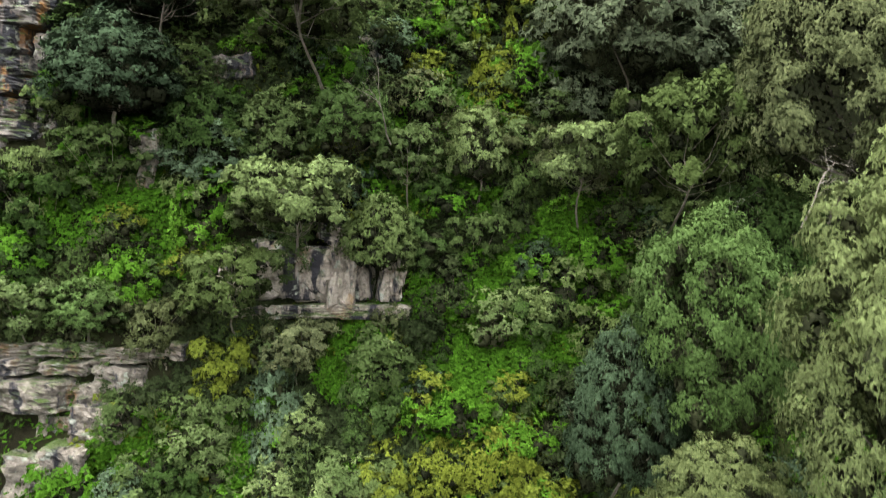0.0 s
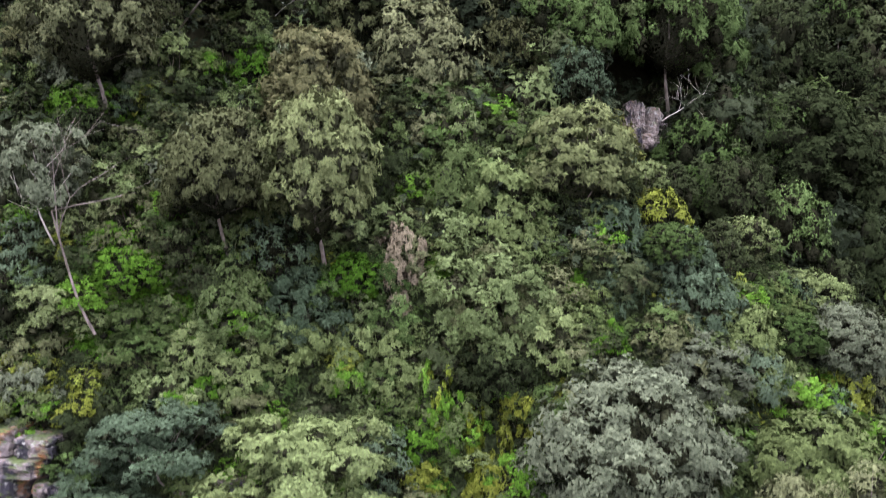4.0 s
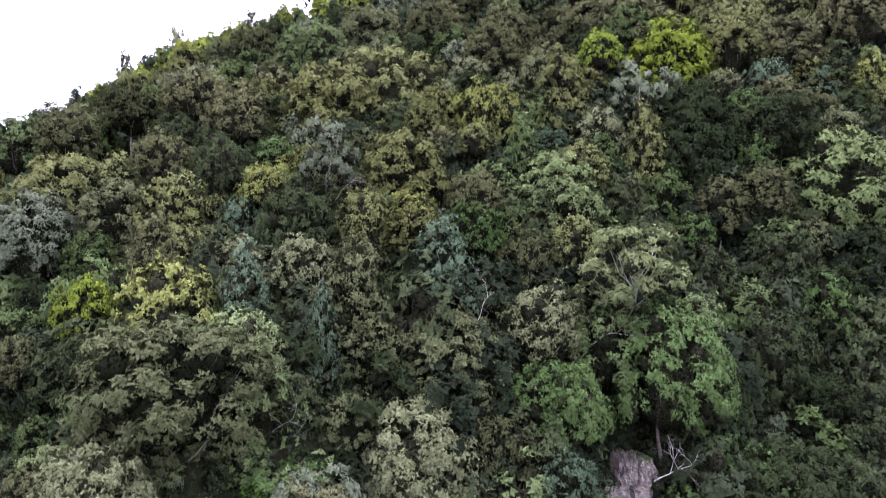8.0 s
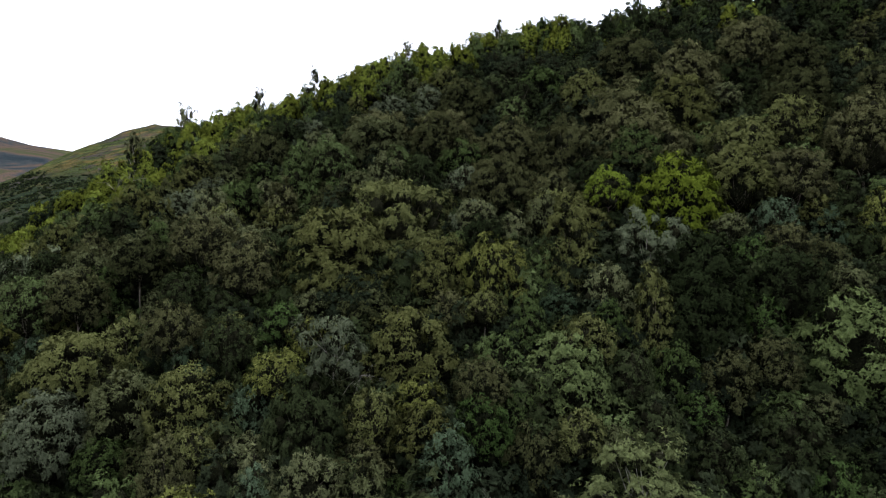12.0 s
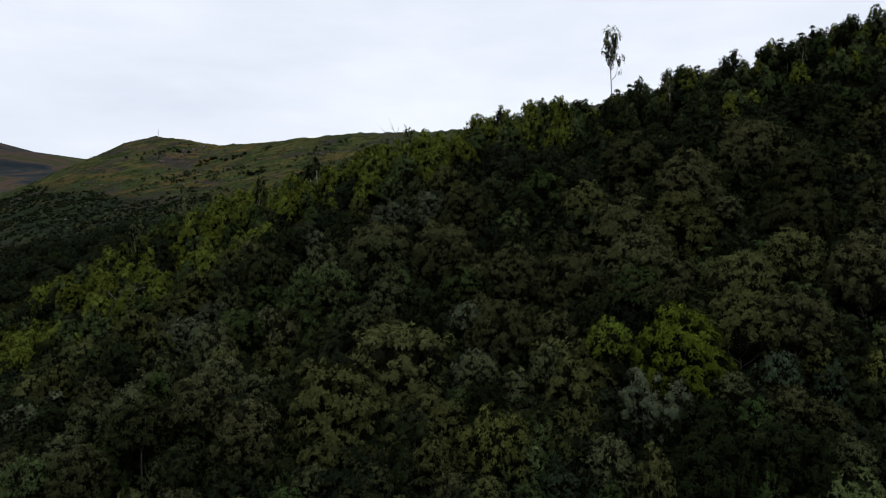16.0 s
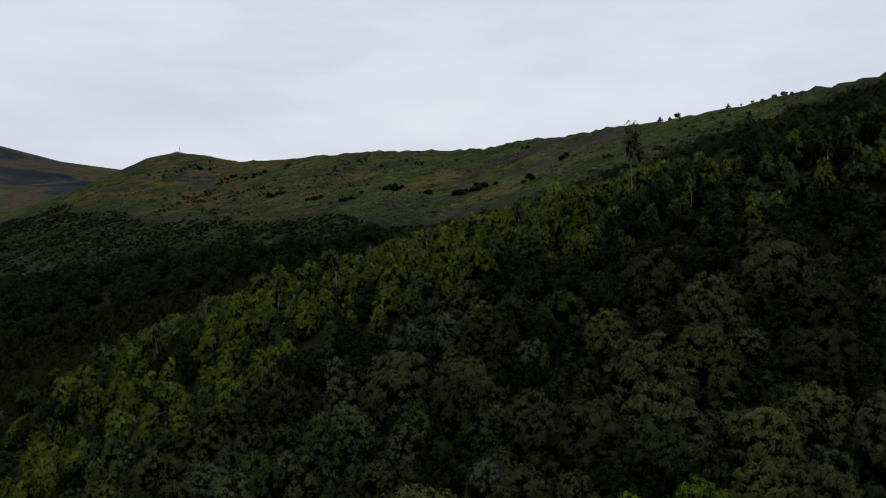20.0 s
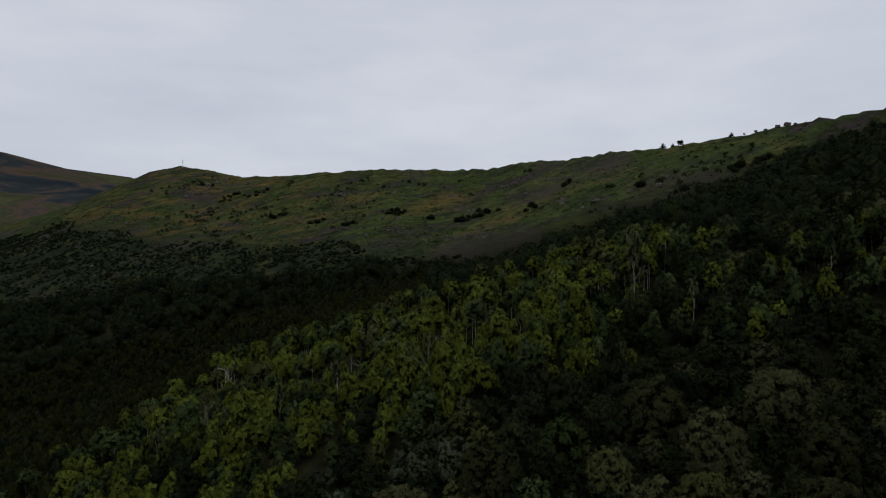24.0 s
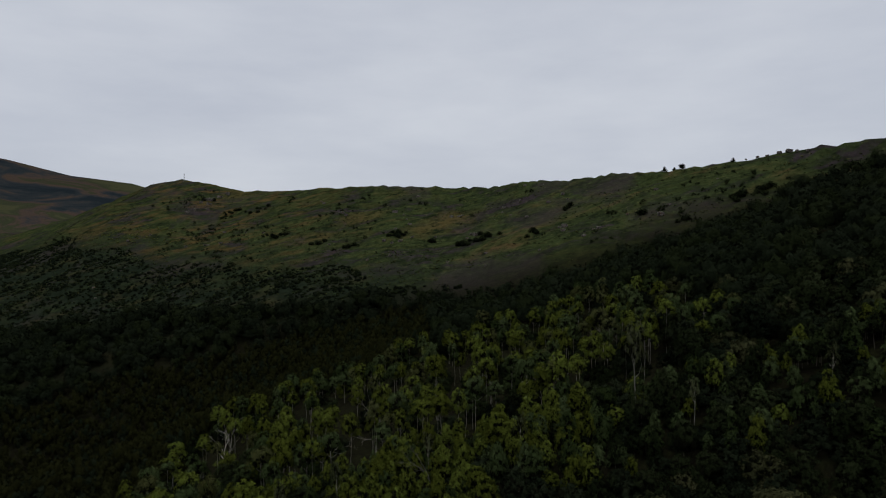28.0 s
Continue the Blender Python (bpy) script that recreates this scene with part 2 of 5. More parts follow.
def ground_material():
    """Leaf litter and soil under the trees, blackened for the shade there; heath with ochre, brown and green patches on
    the open hill.
    """
    k = Nodes("hillside_ground", 0.95, 0.0)
    fine = k.noise(1.8, 6, None, 0.65)
    # soil colour lowered to deepen the shade under the trees
    wood_shade = k.ramp(k.noise(0.5, 6), (0.35, (0.007, 0.006, 0.004)), (0.55, (0.010, 0.010, 0.005)), (0.75, (0.016, 0.017, 0.007)))
    heath = k.ramp(k.noise(0.016, 9, (1, 1.8, 1), 0.66, 1.2), (0.37, (0.027, 0.021, 0.022)), (0.45, (0.018, 0.024, 0.010)), (0.53, (0.027, 0.035, 0.012)), (0.60, (0.039, 0.039, 0.014)), (0.67, (0.054, 0.037, 0.016)))
    heath = k.mix(k.span(k.noise(0.007, 7, None, 0.6), 0.56, 0.68), heath, (0.055, 0.042, 0.015))
    heath = k.mix(k.span(k.noise(0.09, 7, None, 0.7), 0.50, 0.62), heath, (0.010, 0.014, 0.006))
    heath = k.mix(k.span(k.noise(0.30, 6, None, 0.7), 0.58, 0.70), heath, (0.064, 0.064, 0.022))
    split = k.n.new("ShaderNodeSeparateXYZ")
    k.l.new(k.pos.outputs["Position"], split.inputs["Vector"])
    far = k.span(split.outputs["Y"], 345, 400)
    ochre = k.mix(1.0, k.span(k.noise(0.03, 7, (1, 2.2, 1), 0.65), 0.50, 0.63), k.mix(1.0, k.span(split.outputs["X"], -70, -190), k.span(split.outputs["X"], -480, -360), "MULTIPLY"), "MULTIPLY")
    heath = k.mix(ochre, heath, (0.060, 0.041, 0.015))
    slant = k.n.new("ShaderNodeMath")
    slant.operation = "MULTIPLY_ADD"
    slant.inputs[1].default_value = 0.76
    k.l.new(split.outputs["X"], slant.inputs[0])
    k.l.new(split.outputs["Y"], slant.inputs[2])
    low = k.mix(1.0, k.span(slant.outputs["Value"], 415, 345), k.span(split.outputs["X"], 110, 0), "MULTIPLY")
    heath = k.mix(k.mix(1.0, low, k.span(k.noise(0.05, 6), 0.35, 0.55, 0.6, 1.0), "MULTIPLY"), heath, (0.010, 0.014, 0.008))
    heath = k.mix(1.0, heath, k.span(k.noise(0.22, 6, None, 0.7), 0.3, 0.7, 0.55, 1.5), "MULTIPLY")
    burnt = k.span(k.noise(0.014, 8, (1, 0.6, 1), 0.68, 0.6), 0.53, 0.66, 0.0, 0.7)
    heath = k.mix(burnt, heath, k.mix(k.noise(0.3, 5), (0.012, 0.010, 0.011), (0.046, 0.036, 0.034)))
    moor = k.ramp(k.noise(0.005, 8, (1, 1, 2.5), 0.66, 0.8), (0.38, (0.012, 0.016, 0.018)), (0.45, (0.022, 0.025, 0.025)), (0.52, (0.050, 0.034, 0.025)), (0.57, (0.026, 0.030, 0.016)), (0.64, (0.042, 0.042, 0.020)))
    heath = k.mix(k.span(split.outputs["Y"], 1050, 1250), heath, moor)
    c = k.mix(far, wood_shade, heath)
    c = k.mix(1.0, c, k.span(fine, 0.25, 0.75, 0.6, 1.4), "MULTIPLY")
    k.colour(c).bump(k.mix(0.5, fine, k.noise(0.25, 6)), 0.4, 0.6)
    return k.mat


ROCK = rock_material("weathered_sandstone", (0.175, 0.145, 0.122), (0.095, 0.077, 0.064), (0.120, 0.066, 0.030), 0.2, 0.2)
STAINED = rock_material("stained_cliff_rock", (0.150, 0.125, 0.112), (0.070, 0.056, 0.052), (0.150, 0.068, 0.022), 0.45, 0.9)
BOULDER = rock_material("pale_boulder_rock", (0.27, 0.225, 0.19), (0.17, 0.136, 0.112), (0.14, 0.09, 0.05), 0.3, 0.3)
GROUND = ground_material()

# ---- the lie of the land ----
# the height of the tree tops along the line straight ahead, its fall to the side, and the height of the trees
AHEAD = np.array([-400, -60, 0, 8, 14, 18, 20, 21.5, 23.5, 25, 27, 29, 33.5, 38.5, 44, 50, 58, 68, 78, 88, 98, 108, 118, 165, 200, 240, 345, 377, 426, 505, 620])
TOPS = np.array([-8, -16, -7, -4, -1, 3, 6, 9, 14.5, 19, 25, 29.5, 38, 47, 52, 56, 63, 68, 73, 80, 87, 91.7, 93.3, 94, 95, 98, 100, 110, 127, 148, 183])
FALL_AT = np.array([0, 40, 58, 68, 78, 88, 98, 108, 118, 165, 200, 240, 300, 400, 500, 620])
FALL_RIGHT = np.array([0, -0.04, -0.02, 0.06, 0.07, 0.09, 0.09, 0.17, 0.29, 0.30, 0.32, 0.33, 0.33, 0.24, 0.22, 0.15])
FALL_LEFT = np.array([0, 0.07, 0.15, 0.13, 0.14, 0.13, 0.20, 0.25, 0.27, 0.32, 0.27, 0.25, 0.20, 0.17, 0.2, 0.15])
TALL_AT = np.array([0, 28, 38, 60, 80, 94, 114, 130, 170, 200, 340, 360])
TALL = np.array([2.2, 2.6, 5, 6, 5.5, 4.8, 5.2, 9, 10, 7, 6, 0.5])
RIDGE_X = np.array([-4000, -1000, -700, -560, -470, -405, -350, -302, -251, -175, -121, -17, 68, 131, 162, 225, 400, 4000])
RIDGE_Z = np.array([60, 100, 153, 176, 200, 217, 216, 209, 195, 195, 193, 185, 182.5, 181.5, 180.5, 188, 219, 264])
FAR_X = np.array([-4000, -2200, -1600, -1393, -1300, -1222, -1034, -941, -600, -250])
FAR_Z = np.array([280, 360, 415, 366, 340, 346, 303, 288, 160, 0])


def bell(x, y, cx, cy, sx, sy):
    return np.exp(-((x - cx) / sx) ** 2 / 2 - ((y - cy) / sy) ** 2 / 2)


def ridge_line(x):
    return 620 - np.where(x > 0, 1.05 * np.minimum(x, 330), 0.62 * np.maximum(x, -900))


def tops(x, y):
    """The height of the canopy, or of the open hill, at x, y."""
    x, y = np.asarray(x, float), np.asarray(y, float)
    z = np.interp(y, AHEAD, TOPS) + np.interp(y, FALL_AT, FALL_RIGHT) * np.maximum(x, 0) + np.interp(y, FALL_AT, FALL_LEFT) * np.minimum(x, 0)
    z = z - 14 * bell(x, y, 25, 37, 9, 8) + 6 * bell(x, y, -15, 32, 6, 5) + 5 * bell(x, y, -13, 24, 4, 3)
    z = z - 0.38 * np.minimum(np.maximum(np.interp(y, [75, 95], [-34, -20]) - x, 0), 66) * np.clip((y - 52) / 22, 0, 1) * np.clip((112 - y) / 25, 0, 1)
    z = z - 0.32 * np.clip(-43 - x, 0, 40) * np.clip((y - 90) / 14, 0, 1) * np.clip((150 - y) / 25, 0, 1)
    z = z - 25 * bell(x, y, -165, 272, 60, 40)
    yr = ridge_line(x)
    zr = np.interp(x, RIDGE_X, RIDGE_Z)
    # the slope is bent so that it meets its own ridge
    near = np.clip((y - 330) / np.maximum(yr - 330, 40), 0, 1)
    base = np.interp(330, AHEAD, TOPS) + np.where(x > 0, 0.31, 0.16) * x
    base = np.maximum(base, -20 + 0.02 * np.abs(x))
    hill = base + (zr - base) * near ** 1.25
    z = np.where(y > 330, z + (hill - z) * np.clip((y - 330) / 90, 0, 1), z)
    back = np.maximum(y - yr, 0)
    z = np.where(back > 0, zr - 0.10 * back, z)
    z = np.maximum(z, -25 + 0 * x)
    # mountains beyond
    z = z + np.interp(x, FAR_X, FAR_Z) * np.exp(-((y - 2000 - 0.2 * x) / 330) ** 2 / 2)
    return z


def tree_height(x, y):
    h = np.interp(y, TALL_AT, TALL)
    left = np.clip((-np.asarray(x, float) - 110) / 60, 0, 1) * np.clip((500 - np.asarray(y, float)) / 60, 0, 1) * np.clip((np.asarray(y, float) - 300) / 40, 0, 1)
    return np.maximum(h, 6 * left)


def rough_noise(x, y, size, seed):
    """Smooth value noise on a plane, for whole arrays."""
    u, v = x / size, y / size
    i, j = np.floor(u).astype(int), np.floor(v).astype(int)
    f, g = u - i, v - j
    f, g = f * f * (3 - 2 * f), g * g * (3 - 2 * g)

    def at(a, b):
        h = np.sin(a * 127.1 + b * 311.7 + seed * 74.7) * 43758.5453
        return h - np.floor(h)
    return (at(i, j) * (1 - f) + at(i + 1, j) * f) * (1 - g) + (at(i, j + 1) * (1 - f) + at(i + 1, j + 1) * f) * g - 0.5


def ground_z(x, y):
    """The height of the soil, with its humps and hollows."""
    x, y = np.asarray(x, float), np.asarray(y, float)
    z = tops(x, y) - tree_height(x, y) + 1.6 * rough_noise(x, y, 7, 1) + 0.8 * rough_noise(x, y, 2.3, 2)
    z = z - 8 * bell(x, y, 10.9, 38.0, 2.4, 3.4)
    z = z + np.clip((y - 300) / 200, 0, 1) * (7 * rough_noise(x, y, 60, 3) + 2.5 * rough_noise(x, y, 22, 4))
    return z + np.clip((y - 1200) / 400, 0, 1) * (60 * rough_noise(x, y, 420, 5) + 30 * rough_noise(x, y, 160, 6))


def mesh_of(name, verts, faces, mats=(), slots=None, smooth=False):
    """A mesh from arrays: verts n x 3 and faces m x 3 or m x 4."""
    me = bpy.data.meshes.new(name)
    verts, faces = np.asarray(verts, np.float32), np.asarray(faces, np.int32)
    m, k = faces.shape
    me.vertices.add(len(verts))
    me.vertices.foreach_set("co", verts.ravel())
    me.loops.add(m * k)
    me.loops.foreach_set("vertex_index", faces.ravel())
    me.polygons.add(m)
    me.polygons.foreach_set("loop_start", np.arange(0, m * k, k, dtype=np.int32))
    for mat in mats:
        me.materials.append(mat)
    if slots is not None:
        me.polygons.foreach_set("material_index", np.asarray(slots, np.int32))
    if smooth:
        me.polygons.foreach_set("use_smooth", np.ones(m, bool))
    me.update(calc_edges=True)
    me.validate()
    return me


def build_ground():
    ys = np.concatenate([np.arange(-400, -20, 38), np.arange(-20, 15, 2.5), np.arange(15, 45, 0.6), np.arange(45, 120, 1.6), np.arange(120, 400, 4), np.arange(400, 1000, 8), np.arange(1000, 4600, 90)])
    half = np.concatenate([np.arange(0, 40, 1.1), np.arange(40, 130, 3), np.arange(130, 620, 9), np.arange(620, 4200, 140)])
    xs = np.concatenate([-half[:0:-1], half])
    gx, gy = np.meshgrid(xs, ys)
    z = ground_z(gx, gy)
    n = len(xs)
    a = (np.arange(len(ys) - 1)[:, None] * n + np.arange(n - 1)[None, :]).ravel()
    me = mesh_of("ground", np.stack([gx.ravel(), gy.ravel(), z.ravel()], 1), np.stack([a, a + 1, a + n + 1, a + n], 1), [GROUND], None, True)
    return tagged(new("ground", me), "steep forested mountainside below an open heath hill", "ground", kind="structure")


build_ground()

# ---- trees ----
RNG = np.random.default_rng(7)
ICO = None


def ico():
    global ICO
    if ICO is None:
        bm = bmesh.new()
        bmesh.ops.create_icosphere(bm, subdivisions=1, radius=1)
        bm.verts.index_update()
        ICO = (np.array([v.co[:] for v in bm.verts]), np.array([[v.index for v in f.verts] for f in bm.faces]))
        bm.free()
    return ICO


def leaf_cards(points, normals, size, rng, droop=0.0, slim=1.05, out=None):
    """Pairs of slim leaves that splay from each point; out is the way that each spray faces."""
    n = len(points)
    r = rng.normal(size=(n, 3))
    along = r - normals * np.sum(r * normals, 1, keepdims=True)
    along /= np.linalg.norm(along, axis=1, keepdims=True) + 1e-9
    along[:, 2] -= droop
    along /= np.linalg.norm(along, axis=1, keepdims=True) + 1e-9
    side = np.cross(normals, along)
    s = (size * rng.uniform(0.6, 1.35, n))[:, None]
    vs = []
    for turn in (-1, 1):
        d = along * 0.8 + side * turn * rng.uniform(0.35, 0.8, (n, 1)) + normals * rng.uniform(-0.25, 0.35, (n, 1))
        w = np.cross(d, normals) * slim * 0.5 * rng.uniform(0.7, 1.3, (n, 1))
        root = points + side * turn * s * 0.12
        vs.append(np.stack([root - w * s * 0.7 + d * s * 0.1, root + d * s, root + w * s + d * s * 0.25], 1))
    v = np.concatenate(vs).reshape(-1, 3)
    f = np.arange(len(v)).reshape(-1, 3)
    if out is None:
        return v, f
    tri = v.reshape(-1, 3, 3)
    face = np.cross(tri[:, 1] - tri[:, 0], tri[:, 2] - tri[:, 0])
    away = np.sum(face * np.concatenate([out, out]), 1) < 0
    f[away] = f[away][:, ::-1]
    return v, f, np.repeat(np.concatenate([out, out]), 3, axis=0)


def facing(me, normals):
    """Rounds the shading of the leaf sprays, so that a crown is lit as a whole."""
    n = normals / (np.linalg.norm(normals, axis=1, keepdims=True) + 1e-9)
    me.normals_split_custom_set_from_vertices(n.tolist())
    return me


def crown_mesh(name, seed, domes, tufts, leaves, leaf, shape="dome", droop=0.0):
    """A crown about 1 wide and 1 tall with its foot at the origin: many small domes heaped over its outline, each set
    with tufts of leaves round inner twigs coloured near-black for shade.
    """
    rng = np.random.default_rng(seed)
    cs, rs = [], []
    grow = math.sqrt(28 / domes)
    for i in range(domes):
        f = (i + 0.5) / domes
        a = i * 2.39996 + rng.uniform(-0.3, 0.3)
        if shape == "dome":
            t = 1.0 - 1.45 * f
            out = rng.uniform(0.80, 1.10)
            h = 0.42 + 0.42 * t * out
            rad = 0.37 * math.sqrt(max(0.0, 1 - t * t)) * out
            r = rng.uniform(0.12, 0.20) * grow
        elif shape == "cone":
            h = 0.92 - 0.82 * f ** 0.75
            rad = 0.40 * (1.0 - h) ** 0.8 * rng.uniform(0.75, 1.15)
            r = (0.20 - 0.10 * h) * rng.uniform(0.85, 1.2) * grow
        elif shape == "flat":
            h = 0.40 + 0.16 * math.floor(rng.uniform(0, 3)) + rng.uniform(-0.04, 0.04)
            rad = 0.46 * math.sqrt(f) * rng.uniform(0.85, 1.1) * (1.35 - 0.75 * h)
            r = rng.uniform(0.10, 0.17) * grow
        elif shape == "spire":
            h = 0.92 - 0.80 * f ** 0.85
            rad = 0.34 * (1.02 - 0.85 * h) * rng.uniform(0.6, 1.15)
            r = (0.20 - 0.09 * h) * rng.uniform(0.85, 1.2) * grow
        elif shape == "caps":
            h = 0.30 + 0.58 * f
            rad = 0.36 * (1.25 - h) * rng.uniform(0.4, 1.2)
            r = rng.uniform(0.12, 0.18) * grow
        elif shape == "tuft":
            h = 0.40 + 0.54 * f
            rad = 0.32 * rng.uniform(0.1, 1.0)
            r = rng.uniform(0.09, 0.14) * grow
        elif shape == "open":
            h = 0.24 + 0.60 * rng.uniform(0, 1)
            rad = 0.42 * rng.uniform(0.25, 1.0)
            r = rng.uniform(0.10, 0.16) * grow
        else:
            h = 0.08 + 0.86 * f
            rad = 0.30 * rng.uniform(0.1, 1.0)
            r = rng.uniform(0.08, 0.13) * grow
        cs.append((rad * math.cos(a), rad * math.sin(a), h))
        rs.append(r)
    cs, rs = np.array(cs), np.array(rs)
    pts, nrm, way = [], [], []
    for c, r in zip(cs, rs):
        whole = np.array([c[0] * 2.2, c[1] * 2.2, (c[2] - 0.42) * 1.8])
        d = rng.normal(size=(tufts, 3)) * np.array([1, 1, 0.8]) + np.array([c[0] * 2.4, c[1] * 2.4, 0.75])
        d /= np.linalg.norm(d, axis=1, keepdims=True)
        mid = c + d * (r * rng.uniform(0.74, 1.0, (tufts, 1)))
        small = r * rng.uniform(0.26, 0.48, tufts)
        e = rng.normal(size=(tufts, leaves, 3)) + d[:, None, :] * 0.8 + np.array([0, 0, 0.35])
        e /= np.linalg.norm(e, axis=2, keepdims=True)
        p = mid[:, None, :] + e * (small[:, None] * rng.uniform(0.4, 1.15, (tufts, leaves)))[:, :, None] * np.array([1.15, 1.15, 0.7])
        k = e * 0.9 + d[:, None, :] * 0.7 + rng.normal(size=e.shape) * 0.35 + np.array([0, 0, 0.3])
        pts.append(p.reshape(-1, 3))
        nrm.append((k / np.linalg.norm(k, axis=2, keepdims=True)).reshape(-1, 3))
        o = e * 0.45 + d[:, None, :] * 0.5 + whole * 0.8 + rng.normal(size=e.shape) * 0.16
        way.append(o.reshape(-1, 3))
    v, f, n = leaf_cards(np.concatenate(pts), np.concatenate(nrm), leaf, rng, droop, 1.05, np.concatenate(way))
    vs, fs, ss, ns = [v], [f], [np.zeros(len(f), int)], [n]
    off = len(v)
    iv, jf = ico()
    # twigs painted shade-dark fill the middle, and a little of each dome
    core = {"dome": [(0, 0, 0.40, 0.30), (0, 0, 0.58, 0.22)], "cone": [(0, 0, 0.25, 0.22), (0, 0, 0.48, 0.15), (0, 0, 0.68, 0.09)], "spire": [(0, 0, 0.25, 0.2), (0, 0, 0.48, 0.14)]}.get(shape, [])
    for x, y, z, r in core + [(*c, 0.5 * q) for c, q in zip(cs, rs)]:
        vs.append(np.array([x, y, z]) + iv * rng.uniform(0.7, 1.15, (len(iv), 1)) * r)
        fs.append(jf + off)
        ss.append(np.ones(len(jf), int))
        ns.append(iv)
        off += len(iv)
    me = mesh_of(name, np.concatenate(vs), np.concatenate(fs), [LEAF["green"], TWIG_SHADE if name.startswith(("near", "huge", "shrub")) else DEEP_TWIG_SHADE], np.concatenate(ss))
    return facing(me, np.concatenate(ns)), cs, rs


def tube(points, radii, sides=5):
    """A tapered, bent limb as verts and quads."""
    points = np.asarray(points, float)
    vs, fs = [], []
    for i, (p, r) in enumerate(zip(points, radii)):
        d = points[min(i + 1, len(points) - 1)] - points[max(i - 1, 0)]
        d = d / (np.linalg.norm(d) + 1e-9)
        u = np.cross(d, (0.31, 0.95, 0.05))
        u /= np.linalg.norm(u) + 1e-9
        w = np.cross(d, u)
        for s in range(sides):
            a = 2 * math.pi * s / sides
            vs.append(p + r * (math.cos(a) * u + math.sin(a) * w))
        if i:
            b = (i - 1) * sides
            fs += [(b + s, b + (s + 1) % sides, b + sides + (s + 1) % sides, b + sides + s) for s in range(sides)]
    return np.array(vs), np.array(fs)


def joined(pieces):
    vs, fs, off = [], [], 0
    for v, f in pieces:
        vs.append(v)
        fs.append(f + off)
        off += len(v)
    return np.concatenate(vs), np.concatenate(fs)


def trunk_meshes(name, seed, cs, thick=0.028, limbs=7, bottom=0.3):
    """A trunk and limbs for a crown 1 wide and 1 tall whose foot is at the origin; the trunk goes down to -bottom."""
    rng = np.random.default_rng(seed)
    lean = rng.uniform(-0.06, 0.06, 2)
    zs = np.linspace(-bottom, 0.72, 7)
    path = [(lean[0] * math.sin(3 * z), lean[1] * math.cos(2.6 * z), z) for z in zs]
    rad = np.linspace(thick, thick * 0.35, 7)
    v, f = tube(path, rad, 6)
    arms = [(v, f)]
    for c in cs[rng.permutation(len(cs))[:limbs]]:
        z0 = max(0.0, min(c[2] - 0.25, 0.6)) * rng.uniform(0.5, 1)
        a = np.array([lean[0] * math.sin(3 * z0), lean[1] * math.cos(2.6 * z0), z0])
        mid = (a + c) / 2 + rng.normal(size=3) * 0.03 + np.array([0, 0, -0.03])
        arms.append(tube([a, mid, c, c + (c - mid) * 0.35], [thick * 0.36, thick * 0.26, thick * 0.15, thick * 0.05], 4))
    v, f = joined(arms)
    return mesh_of(name + "_trunk", v, f, [BARK["brown"]], None, True)


KINDS = {}


def kind(key, seed, domes, tufts, leaves, leaf, shape, droop=0.0, thick=0.028, limbs=7, bottom=0.35):
    crown, cs, rs = crown_mesh(key + "_crown", seed, domes, tufts, leaves, leaf, shape, droop)
    KINDS[key] = (crown, trunk_meshes(key, seed + 50, cs, thick, limbs, bottom))


# close to the path, with single leaves
for s in range(3):
    kind(f"huge_dome_{s}", 80 + s, 72, 15, 36, 0.0155, "dome", 0.1, 0.018, 18, 0.9)
    kind(f"big_dome_{s}", 90 + s, 40, 10, 15, 0.030, "dome", 0, 0.020, 12, 0.9)
    kind(f"near_dome_{s}", 100 + s, 36, 11, 18, 0.035, "dome", 0, 0.022, 9, 0.9)
    kind(f"near_open_{s}", 110 + s, 38, 10, 17, 0.036, "open", 0.3, 0.014, 16, 0.9)
    kind(f"shrub_{s}", 140 + s, 10, 8, 11, 0.078, "dome", 0, 0.014, 5, 0.5)
for s in range(2):
    kind(f"near_flat_{s}", 120 + s, 40, 10, 18, 0.034, "flat", 0.1, 0.014, 14, 1.0)
    kind(f"near_cone_{s}", 130 + s, 30, 10, 16, 0.039, "cone")
    kind(f"near_column_{s}", 136 + s, 16, 9, 14, 0.065, "column", 0.9, 0.012, 3, 0.1)
# the forest on the slope
for s in range(5):
    kind(f"dome_{s}", 200 + s, 27, 9, 11, 0.036, "dome", 0, 0.020, 6, 0.8)
    kind(f"slope_dome_{s}", 250 + s, 20, 8, 9, 0.050, "dome", 0, 0.020, 5, 0.8)
for s in range(3):
    kind(f"cone_{s}", 220 + s, 26, 9, 12, 0.036, "cone")
    kind(f"open_{s}", 230 + s, 34, 8, 12, 0.035, "open", 0.3, 0.013, 16, 0.9)
    kind(f"under_dome_{s}", 270 + s, 12, 6, 7, 0.095, "dome", 0, 0.020, 3, 0.8)
kind("slope_cone_0", 260, 18, 8, 9, 0.055, "cone")
# beyond the crest
for s in range(3):
    kind(f"far_dome_{s}", 300 + s, 12, 7, 8, 0.088, "dome", 0, 0.022, 4)
    kind(f"far_cone_{s}", 310 + s, 12, 7, 8, 0.086, "cone", 0, 0.022, 4)
    kind(f"sapling_{s}", 340 + s, 12, 7, 8, 0.088, "spire", 0.1, 0.016, 4, 0.8)
    kind(f"gum_{s}", 320 + s, 9, 7, 8, 0.100, "caps", 0.1, 0.017, 8, 4.6)
kind("tall_gum_0", 330, 13, 6, 6, 0.070, "tuft", 0.2, 0.032, 13, 0.9)
kind("tall_gum_1", 331, 9, 5, 6, 0.085, "tuft", 0.2, 0.026, 9, 0.9)

